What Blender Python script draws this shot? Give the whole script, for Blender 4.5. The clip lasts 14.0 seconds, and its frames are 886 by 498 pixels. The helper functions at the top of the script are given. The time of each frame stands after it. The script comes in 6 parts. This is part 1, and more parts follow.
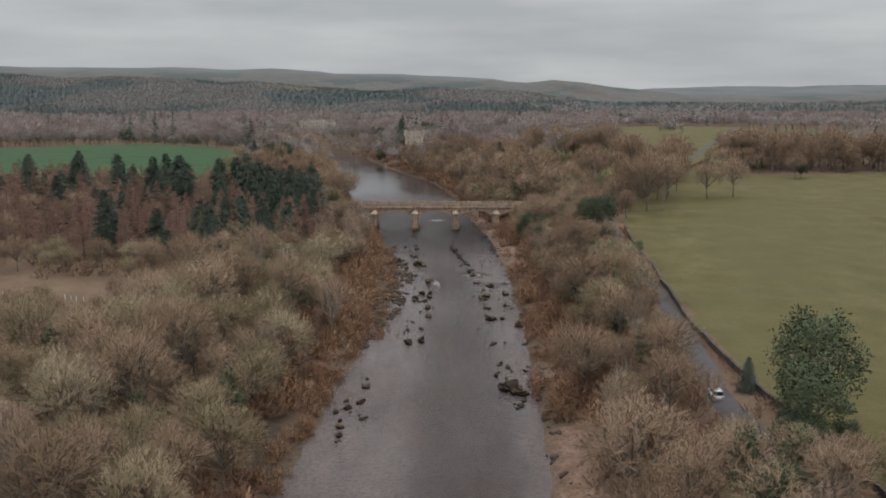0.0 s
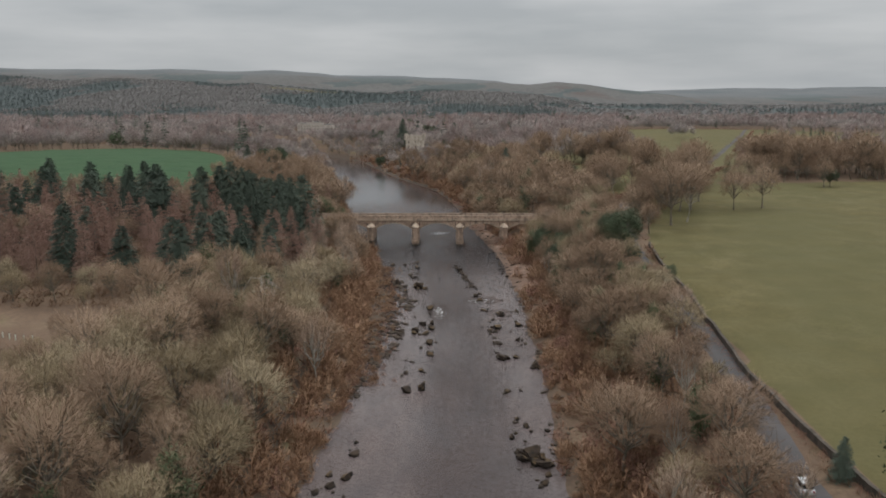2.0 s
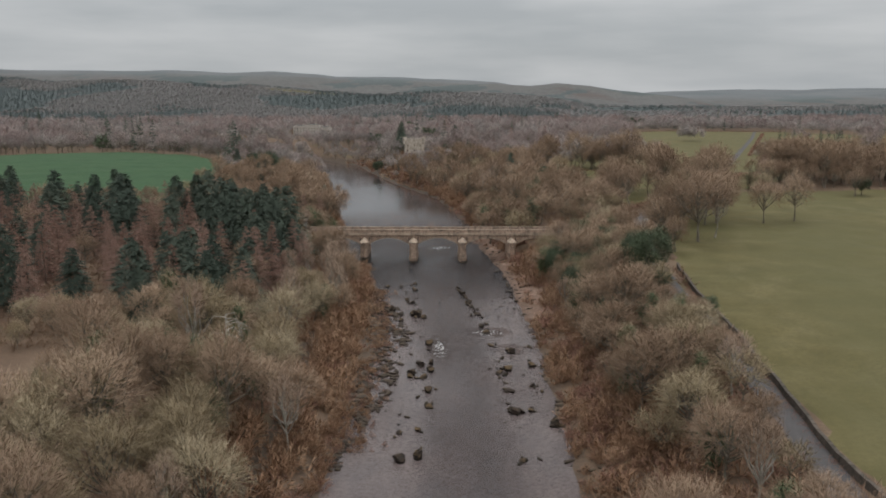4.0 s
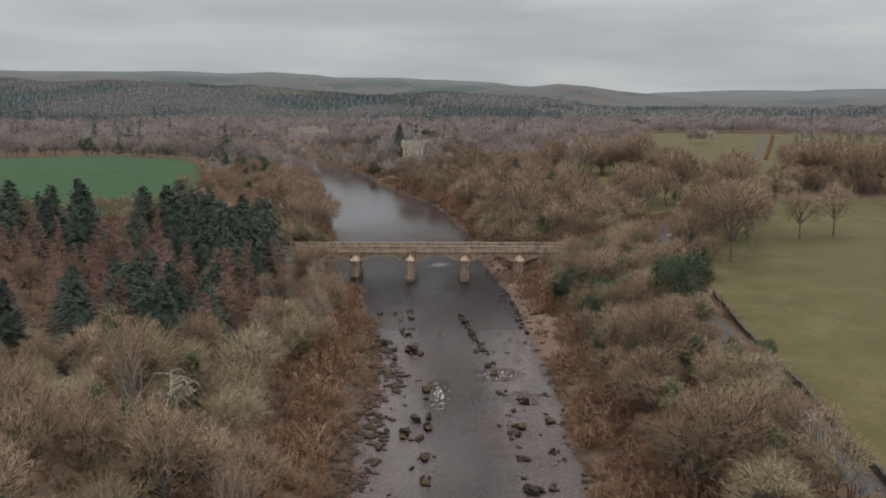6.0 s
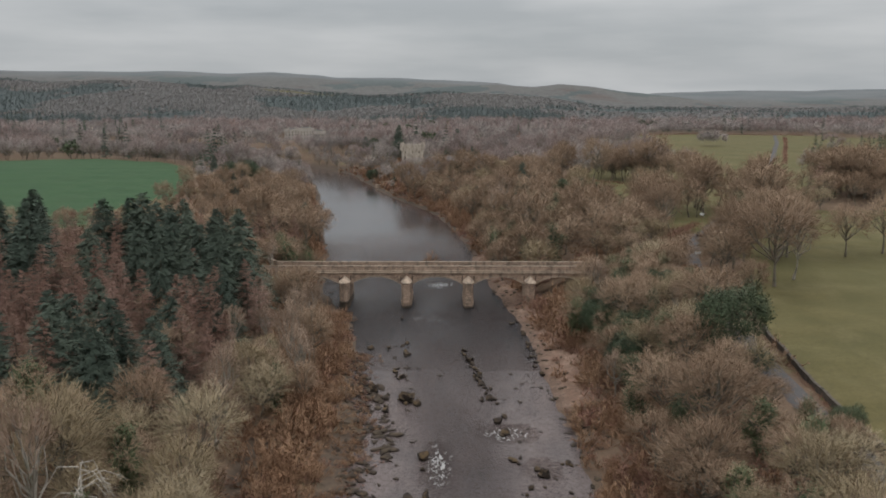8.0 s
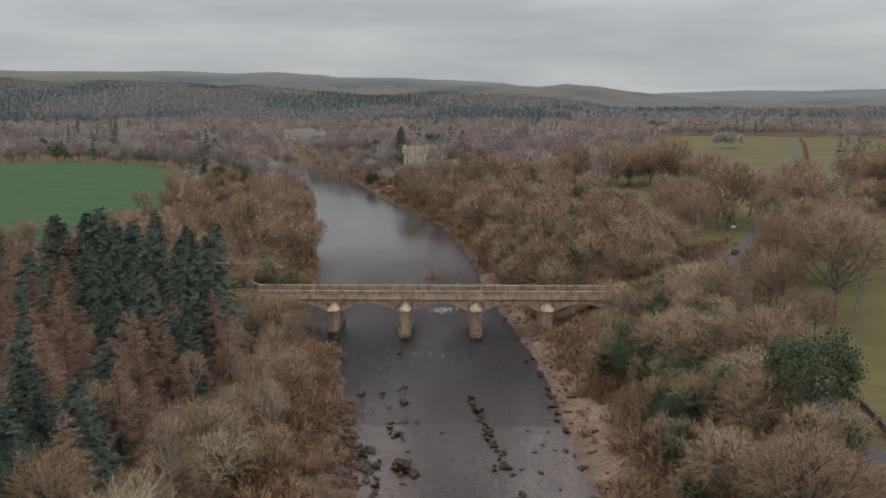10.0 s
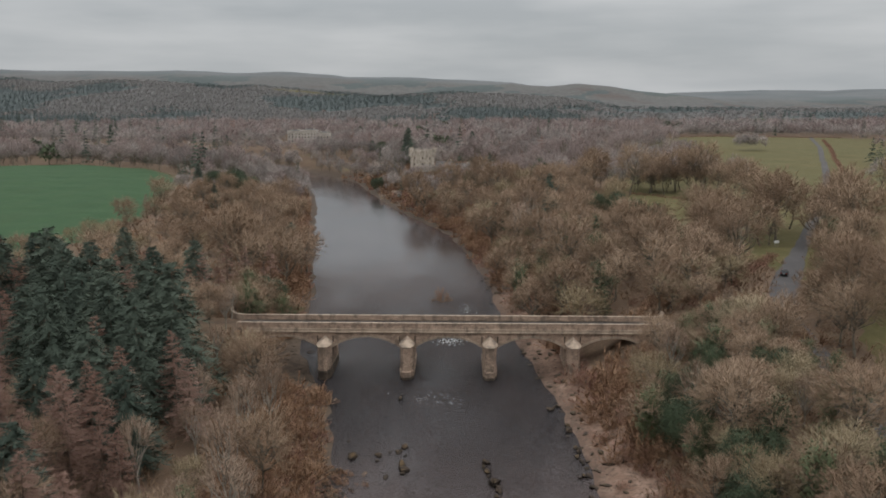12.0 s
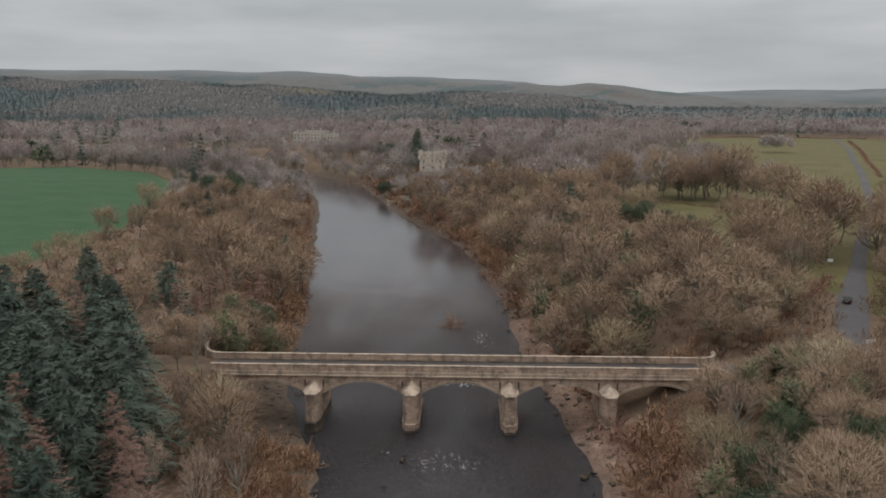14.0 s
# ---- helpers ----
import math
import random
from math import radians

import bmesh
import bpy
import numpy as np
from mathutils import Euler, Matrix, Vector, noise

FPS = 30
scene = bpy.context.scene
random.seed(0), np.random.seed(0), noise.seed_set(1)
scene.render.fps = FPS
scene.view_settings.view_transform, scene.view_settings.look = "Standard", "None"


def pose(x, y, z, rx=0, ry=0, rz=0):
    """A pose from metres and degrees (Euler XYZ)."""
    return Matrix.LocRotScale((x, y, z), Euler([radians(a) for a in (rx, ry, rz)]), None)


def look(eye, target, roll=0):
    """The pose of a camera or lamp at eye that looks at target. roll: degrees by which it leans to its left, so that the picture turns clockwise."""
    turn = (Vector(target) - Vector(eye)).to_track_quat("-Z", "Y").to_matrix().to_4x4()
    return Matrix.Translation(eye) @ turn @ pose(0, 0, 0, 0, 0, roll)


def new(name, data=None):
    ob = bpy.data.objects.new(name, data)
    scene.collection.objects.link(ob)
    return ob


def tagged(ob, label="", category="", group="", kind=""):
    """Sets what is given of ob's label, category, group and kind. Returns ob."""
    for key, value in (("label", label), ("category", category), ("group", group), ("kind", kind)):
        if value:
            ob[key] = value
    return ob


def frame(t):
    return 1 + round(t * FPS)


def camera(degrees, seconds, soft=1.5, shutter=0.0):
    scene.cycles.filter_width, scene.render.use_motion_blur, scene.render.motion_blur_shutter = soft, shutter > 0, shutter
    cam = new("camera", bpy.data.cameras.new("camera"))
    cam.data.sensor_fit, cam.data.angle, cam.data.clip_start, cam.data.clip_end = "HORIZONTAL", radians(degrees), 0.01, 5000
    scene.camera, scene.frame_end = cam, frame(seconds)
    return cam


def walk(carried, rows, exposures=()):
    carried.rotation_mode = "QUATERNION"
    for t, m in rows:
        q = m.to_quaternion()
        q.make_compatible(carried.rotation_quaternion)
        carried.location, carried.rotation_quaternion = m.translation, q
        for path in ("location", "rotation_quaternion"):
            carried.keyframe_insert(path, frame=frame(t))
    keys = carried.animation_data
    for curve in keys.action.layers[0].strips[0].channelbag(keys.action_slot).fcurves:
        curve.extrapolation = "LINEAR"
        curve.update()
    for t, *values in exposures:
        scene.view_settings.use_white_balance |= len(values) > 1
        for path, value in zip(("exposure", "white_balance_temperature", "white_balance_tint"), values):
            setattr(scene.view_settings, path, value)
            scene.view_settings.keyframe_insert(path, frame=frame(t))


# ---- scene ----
cam = camera(58.6, 14.0, soft=1.8)
# seconds, x, y, z, yaw to the left, pitch
PATH = [
    (0.0, 0.928, -0.955, 62.531, 0.061, -11.312),
    (0.5, 0.723, 6.817, 62.529, 0.111, -11.273),
    (1.0, 0.548, 14.636, 62.527, 0.144, -11.238),
    (1.5, 0.401, 22.495, 62.525, 0.165, -11.204),
    (2.0, 0.280, 30.388, 62.523, 0.179, -11.174),
    (2.5, 0.182, 38.311, 62.521, 0.188, -11.147),
    (3.0, 0.105, 46.258, 62.519, 0.194, -11.122),
    (3.5, 0.046, 54.224, 62.517, 0.198, -11.099),
    (4.0, 0.004, 62.202, 62.515, 0.200, -11.079),
    (4.5, -0.025, 70.188, 62.513, 0.202, -11.062),
    (5.0, -0.043, 78.175, 62.511, 0.205, -11.047),
    (5.5, -0.051, 86.159, 62.509, 0.209, -11.033),
    (6.0, -0.054, 94.133, 62.507, 0.216, -11.022),
    (6.5, -0.052, 102.093, 62.506, 0.227, -11.013),
    (7.0, -0.048, 110.033, 62.504, 0.245, -11.006),
    (7.5, -0.046, 117.947, 62.502, 0.271, -11.001),
    (8.0, -0.046, 125.831, 62.500, 0.309, -10.997),
    (8.5, -0.052, 133.677, 62.498, 0.360, -10.995),
    (9.0, -0.066, 141.481, 62.496, 0.429, -10.994),
    (9.5, -0.091, 149.238, 62.494, 0.516, -10.995),
    (10.0, -0.128, 156.941, 62.492, 0.624, -10.998),
    (10.5, -0.180, 164.586, 62.490, 0.755, -11.001),
    (11.0, -0.251, 172.167, 62.488, 0.907, -11.006),
    (11.5, -0.341, 179.678, 62.486, 1.081, -11.011),
    (12.0, -0.453, 187.114, 62.484, 1.272, -11.018),
    (12.5, -0.591, 194.469, 62.483, 1.476, -11.025),
    (13.0, -0.755, 201.738, 62.481, 1.682, -11.033),
    (13.5, -0.950, 208.915, 62.479, 1.881, -11.042),
    (14.0, -1.176, 215.995, 62.477, 2.056, -11.052),
]
walk(cam, [(t, pose(x, y, z, 90 + pitch, 0, yaw)) for t, x, y, z, yaw, pitch in PATH])

# ---- light: an overcast winter sky ----
SUN_ELEV, SUN_TURN = radians(62), radians(20)
world = bpy.data.worlds.new("overcast_sky")
scene.world = world
world.use_nodes = True
wn, wl = world.node_tree.nodes, world.node_tree.links
wn.clear()

coord = wn.new("ShaderNodeTexCoord")
split = wn.new("ShaderNodeSeparateXYZ")
wl.new(coord.outputs["Generated"], split.inputs[0])
sky = wn.new("ShaderNodeTexSky")
sky.sky_type, sky.sun_disc = "NISHITA", False
sky.sun_elevation, sky.sun_rotation = SUN_ELEV, SUN_TURN
sky.air_density, sky.dust_density = 1.0, 3.0
skyscale = wn.new("ShaderNodeVectorMath")
skyscale.operation = "SCALE"
skyscale.inputs["Scale"].default_value = 0.10
wl.new(sky.outputs[0], skyscale.inputs[0])
# cloud layer: soft streaks, drawn out level, brighter towards the zenith
squash = wn.new("ShaderNodeMapping")
squash.inputs["Scale"].default_value = (1.5, 1.5, 9.0)
squash.inputs["Location"].default_value = (0.35, 0.2, 0.4)
wl.new(coord.outputs["Generated"], squash.inputs[0])
cl = wn.new("ShaderNodeTexNoise")
cl.inputs["Scale"].default_value, cl.inputs["Detail"].default_value = 1.6, 5.0
cl.inputs["Roughness"].default_value = 0.5
wl.new(squash.outputs[0], cl.inputs["Vector"])
ramp = wn.new("ShaderNodeValToRGB")
ramp.color_ramp.elements[0].position, ramp.color_ramp.elements[1].position = 0.38, 0.60
ramp.color_ramp.elements[0].color = (0.385, 0.405, 0.405, 1)
ramp.color_ramp.elements[1].color = (0.508, 0.518, 0.508, 1)
wl.new(cl.outputs["Fac"], ramp.inputs[0])
zen = wn.new("ShaderNodeMapRange")
zen.inputs["From Min"].default_value, zen.inputs["From Max"].default_value = 0.10, 1.0
zen.inputs["To Min"].default_value, zen.inputs["To Max"].default_value = 1.04, 4.05
wl.new(split.outputs["Z"], zen.inputs["Value"])
cloud = wn.new("ShaderNodeVectorMath")
cloud.operation = "SCALE"
wl.new(ramp.outputs[0], cloud.inputs[0])
wl.new(zen.outputs[0], cloud.inputs["Scale"])
tone = wn.new("ShaderNodeMix")
tone.data_type, tone.blend_type = "RGBA", "MULTIPLY"
tone.inputs["Factor"].default_value = 1.0
tone.inputs[7].default_value = (0.99, 1.0, 1.045, 1)
wl.new(cloud.outputs[0], tone.inputs[6])
cover = wn.new("ShaderNodeMix")
cover.data_type = "RGBA"
cover.inputs["Factor"].default_value = 0.94
wl.new(skyscale.outputs[0], cover.inputs[6])
wl.new(tone.outputs[2], cover.inputs[7])
back = wn.new("ShaderNodeBackground")
back.inputs["Strength"].default_value = 1.0
wl.new(cover.outputs[2], back.inputs["Color"])
wout = wn.new("ShaderNodeOutputWorld")
wl.new(back.outputs[0], wout.inputs["Surface"])

sun_data = bpy.data.lights.new("sun", "SUN")
sun_data.energy, sun_data.angle, sun_data.color = 0.5, radians(30), (1.0, 0.97, 0.93)
sun = new("sun", sun_data)
sun.matrix_world = look((0, 0, 200), (-200 * math.sin(SUN_TURN), -200 * math.cos(SUN_TURN), 200 - 200 * math.tan(SUN_ELEV)))


# ---- materials ----
class Mat:
    """A node material with a Principled shader and short ways to add nodes."""

    def __init__(self, name, rough=0.9, spec=0.3, metal=0.0):
        self.m = bpy.data.materials.new(name)
        self.m.use_nodes = True
        self.n, self.l = self.m.node_tree.nodes, self.m.node_tree.links
        self.p = self.n["Principled BSDF"]
        self.p.inputs["Roughness"].default_value = rough
        self.p.inputs["Specular IOR Level"].default_value = spec
        self.p.inputs["Metallic"].default_value = metal
        self.where = self.n.new("ShaderNodeNewGeometry").outputs["Position"]

    def put(self, src, dst):
        if hasattr(src, "is_linked"):
            self.l.new(src, dst)
        elif isinstance(src, tuple) and len(src) == 3:
            dst.default_value = (*src, 1) if len(dst.default_value) == 4 else src
        else:
            dst.default_value = src

    def noise(self, scale, detail=3.0, rough=0.55, stretch=None, distort=0.0, vec=None):
        v = vec or self.where
        if stretch:
            mp = self.n.new("ShaderNodeMapping")
            mp.inputs["Scale"].default_value = stretch
            self.l.new(v, mp.inputs[0])
            v = mp.outputs[0]
        t = self.n.new("ShaderNodeTexNoise")
        t.inputs["Scale"].default_value, t.inputs["Detail"].default_value = scale, detail
        t.inputs["Roughness"].default_value, t.inputs["Distortion"].default_value = rough, distort
        self.l.new(v, t.inputs["Vector"])
        return t.outputs["Fac"]

    def ramp(self, fac, *stops):
        r = self.n.new("ShaderNodeValToRGB")
        e = r.color_ramp.elements
        while len(e) < len(stops):
            e.new(0.5)
        for el, (p, c) in zip(e, stops):
            el.position, el.color = p, (*c, 1) if isinstance(c, tuple) else (c, c, c, 1)
        self.put(fac, r.inputs[0])
        return r.outputs[0]

    def mix(self, fac, a, b, how="MIX"):
        m = self.n.new("ShaderNodeMix")
        m.data_type, m.blend_type = "RGBA", how
        self.put(fac, m.inputs["Factor"])
        self.put(a, m.inputs[6])
        self.put(b, m.inputs[7])
        return m.outputs[2]

    def math(self, op, a, b=0.0):
        m = self.n.new("ShaderNodeMath")
        m.operation = op
        self.put(a, m.inputs[0])
        self.put(b, m.inputs[1])
        return m.outputs[0]

    def attr(self, name):
        a = self.n.new("ShaderNodeAttribute")
        a.attribute_name = name
        return a

    def rand(self):
        return self.n.new("ShaderNodeObjectInfo").outputs["Random"]

    def island(self):
        return self.n.new("ShaderNodeNewGeometry").outputs["Random Per Island"]

    def bump(self, height, strength=0.4, distance=0.1):
        b = self.n.new("ShaderNodeBump")
        b.inputs["Strength"].default_value, b.inputs["Distance"].default_value = strength, distance
        self.put(height, b.inputs["Height"])
        self.l.new(b.outputs[0], self.p.inputs["Normal"])
        return self

    def colour(self, c):
        self.put(c, self.p.inputs["Base Color"])
        return self

    def rough(self, r):
        self.put(r, self.p.inputs["Roughness"])
        return self


def plant_material(name, dark, mid, light, rough=0.85, spread=0.2, open_air=0.0, glow=0.0):
    """Twigs or leaves: each plant has its own tone (tree tint or object), each sprig a little of its own.
    open_air is the share of a spray that is air between its twigs, glow the light that it lets through."""
    m = Mat(name, rough, 0.15)
    tone = m.math("FRACT", m.math("ADD", m.attr("tint").outputs["Fac"], m.rand()))
    tone = m.math("ADD", m.math("MULTIPLY", tone, 1.0 - spread), m.math("MULTIPLY", m.island(), spread))
    c = m.ramp(tone, (0.05, dark), (0.5, mid), (0.95, light))
    c = m.mix(m.math("MULTIPLY", m.noise(0.05, 2.0), 0.3), c, mid)
    m.colour(c)
    last = m.p.outputs[0]
    for kind, share in (("ShaderNodeBsdfTranslucent", glow), ("ShaderNodeBsdfTransparent", open_air)):
        if share > 0:
            other, blend = m.n.new(kind), m.n.new("ShaderNodeMixShader")
            if kind == "ShaderNodeBsdfTranslucent":
                m.put(c, other.inputs[0])
            blend.inputs[0].default_value = share
            m.l.new(last, blend.inputs[1])
            m.l.new(other.outputs[0], blend.inputs[2])
            last = blend.outputs[0]
    m.l.new(last, m.n["Material Output"].inputs[0])
    return m.m


def bark_material(name, a, b, moss=(0.10, 0.11, 0.06)):
    m = Mat(name, 0.9, 0.2)
    c = m.ramp(m.noise(2.2, 4.0, stretch=(1, 1, 0.25)), (0.3, a), (0.7, b))
    c = m.mix(m.ramp(m.noise(0.7), (0.5, 0.0), (0.7, 0.6)), c, moss)
    return m.colour(c).bump(m.noise(9.0, 3.0, stretch=(1, 1, 0.2)), 0.6, 0.05).m


# hill woods: aerial haze is put into these paled, greyed colours
M_HAZYWOOD = plant_material("hill_twigs", (0.195, 0.186, 0.178), (0.222, 0.21, 0.2), (0.25, 0.236, 0.224), 0.95, 0.1, 0.0, 0.4)
M_HAZYFIR = plant_material("hill_conifers", (0.098, 0.116, 0.114), (0.115, 0.134, 0.131), (0.134, 0.153, 0.149), 0.95, 0.1, 0.0, 0.35)
M_HAZYLARCH = plant_material("hill_larches", (0.251, 0.194, 0.167), (0.277, 0.217, 0.190), (0.304, 0.238, 0.209), 0.95, 0.1, 0.0, 0.4)
M_TWIG = plant_material("winter_twigs", (0.222, 0.152, 0.104), (0.332, 0.232, 0.16), (0.443, 0.324, 0.228), 0.85, 0.2, 0.0, 0.25)
M_BEECH = plant_material("red_brown_twigs", (0.197, 0.131, 0.087), (0.29, 0.2, 0.136), (0.367, 0.263, 0.181), 0.85, 0.2, 0.0, 0.22)
M_OLIVE = plant_material("olive_twigs", (0.219, 0.171, 0.108), (0.329, 0.256, 0.161), (0.422, 0.346, 0.235), 0.85, 0.2, 0.0, 0.25)
M_PALE = plant_material("pale_twigs", (0.221, 0.154, 0.11), (0.316, 0.224, 0.164), (0.411, 0.305, 0.227), 0.85, 0.2, 0.0, 0.25)
M_LARCH = plant_material("larch_twigs", (0.205, 0.125, 0.096), (0.278, 0.172, 0.135), (0.340, 0.222, 0.178), 0.85, 0.2, 0.0, 0.22)
M_SPRUCE = plant_material("spruce_needles", (0.055, 0.074, 0.057), (0.088, 0.11, 0.084), (0.137, 0.161, 0.121), 0.85, 0.35, 0.0, 0.0)
M_IVY = plant_material("ivy_leaves", (0.055, 0.07, 0.036), (0.086, 0.104, 0.05), (0.14, 0.146, 0.074), 0.6)
M_YEW = plant_material("evergreen_leaves", (0.038, 0.052, 0.028), (0.055, 0.072, 0.038), (0.086, 0.103, 0.053), 0.6)
M_SCRUB = plant_material("rust_scrub", (0.179, 0.1, 0.06), (0.278, 0.162, 0.098), (0.398, 0.262, 0.168), 0.85, 0.25, 0.0, 0.2)
M_BRAMBLE = plant_material("red_bramble", (0.186, 0.096, 0.07), (0.263, 0.143, 0.104), (0.34, 0.204, 0.144), 0.85, 0.25, 0.0, 0.2)
# far crowns: near twig colours greyed and lightened to stand for haze
M_HAZYTWIG = plant_material("far_twigs", (0.196, 0.172, 0.160), (0.310, 0.270, 0.250), (0.445, 0.382, 0.344), 0.9, 0.12, 0.0, 0.4)
M_HAZYBEECH = plant_material("far_red_twigs", (0.2, 0.157, 0.145), (0.292, 0.229, 0.211), (0.389, 0.312, 0.288), 0.9, 0.12, 0.0, 0.4)
M_UNDER = plant_material("undergrowth_stalks", (0.17, 0.107, 0.07), (0.23, 0.148, 0.098), (0.289, 0.194, 0.128), 0.85, 0.2, 0.0, 0.3)
M_BARK = bark_material("grey_bark", (0.11, 0.088, 0.068), (0.21, 0.18, 0.145))
M_PALEBARK = bark_material("pale_lichen_bark", (0.22, 0.19, 0.155), (0.38, 0.34, 0.29))
M_CONBARK = bark_material("conifer_bark", (0.11, 0.075, 0.055), (0.19, 0.14, 0.105), (0.12, 0.09, 0.07))


def stone_material(name, light, dark, stain, brick=True, size=0.95, high=0.38):
    m = Mat(name, 0.9, 0.25)
    c = m.ramp(m.noise(0.35, 5.0), (0.3, dark), (0.68, light))
    c = m.mix(0.5, c, m.ramp(m.noise(3.5, 4.0), (0.3, dark), (0.7, light)))
    h = m.noise(12.0, 3.0)
    if brick:
        tc = m.n.new("ShaderNodeTexCoord").outputs["Object"]
        sw = m.n.new("ShaderNodeSeparateXYZ")
        m.l.new(tc, sw.inputs[0])
        jn = m.n.new("ShaderNodeCombineXYZ")
        m.l.new(m.math("ADD", sw.outputs["X"], sw.outputs["Y"]), jn.inputs["X"])
        m.l.new(sw.outputs["Z"], jn.inputs["Y"])
        b = m.n.new("ShaderNodeTexBrick")
        b.inputs["Scale"].default_value = 1.0
        b.inputs["Brick Width"].default_value, b.inputs["Row Height"].default_value = size, high
        b.inputs["Mortar Size"].default_value, b.inputs["Mortar Smooth"].default_value = 0.02, 0.3
        b.inputs["Color1"].default_value, b.inputs["Color2"].default_value = (0.75, 0.75, 0.75, 1), (1.1, 1.1, 1.1, 1)
        b.inputs["Mortar"].default_value = (0.55, 0.53, 0.5, 1)
        m.l.new(jn.outputs[0], b.inputs["Vector"])
        c = m.mix(1.0, c, b.outputs["Color"], "MULTIPLY")
        h = m.math("SUBTRACT", m.math("MULTIPLY", h, 0.4), b.outputs["Fac"])
    streak = m.ramp(m.noise(0.9, 4.0, stretch=(0.8, 0.8, 0.5)), (0.46, 0.0), (0.66, 0.85))
    c = m.mix(streak, c, stain)
    return m.colour(c).bump(h, 0.5, 0.04).m


M_STONE = stone_material("bridge_sandstone", (0.56, 0.400, 0.298), (0.30, 0.210, 0.156), (0.15, 0.113, 0.086))
M_COPING = stone_material("coping_sandstone", (0.50, 0.385, 0.29), (0.27, 0.203, 0.153), (0.16, 0.125, 0.098), False)
M_PLINTH = stone_material("wet_pier_stone", (0.15, 0.112, 0.082), (0.075, 0.057, 0.043), (0.03, 0.025, 0.02))
M_CASTLE = stone_material("castle_stone", (0.66, 0.57, 0.47), (0.46, 0.395, 0.325), (0.24, 0.208, 0.17), True, 0.9, 0.4)
M_HALL = stone_material("pale_hall_stone", (0.50, 0.45, 0.39), (0.42, 0.375, 0.33), (0.32, 0.29, 0.255), False)
M_WALL = stone_material("field_wall_stone", (0.13, 0.105, 0.085), (0.07, 0.056, 0.045), (0.035, 0.03, 0.024), True, 0.5, 0.2)


def rock_material(name, light, dark, moss, wet):
    m = Mat(name, 0.85, 0.15)
    c = m.ramp(m.noise(0.8, 5.0), (0.3, dark), (0.7, light))
    sp = m.n.new("ShaderNodeSeparateXYZ")
    m.l.new(m.where, sp.inputs[0])
    up = m.n.new("ShaderNodeSeparateXYZ")
    m.l.new(m.n.new("ShaderNodeNewGeometry").outputs["Normal"], up.inputs[0])
    mo = m.math("MULTIPLY", m.ramp(up.outputs["Z"], (0.45, 0.0), (0.8, 1.0)), m.ramp(m.noise(0.9, 3.0), (0.40, 0.0), (0.58, 0.9)))
    mo = m.math("MULTIPLY", mo, m.ramp(m.rand(), (0.2, 0.25), (0.75, 1.0)))
    c = m.mix(mo, c, moss)
    damp = m.ramp(sp.outputs["Z"], (0.0, 1.0), (0.35, 0.0))
    c = m.mix(m.math("MULTIPLY", damp, 0.85), c, wet)
    return m.colour(c).bump(m.noise(5.0, 5.0), 0.7, 0.12).m


M_ROCK = rock_material("river_rock", (0.046, 0.033, 0.026), (0.012, 0.010, 0.008), (0.098, 0.064, 0.032), (0.009, 0.008, 0.007))
M_SHELF = rock_material("bedrock", (0.082, 0.060, 0.046), (0.026, 0.020, 0.016), (0.096, 0.070, 0.032), (0.026, 0.020, 0.017))


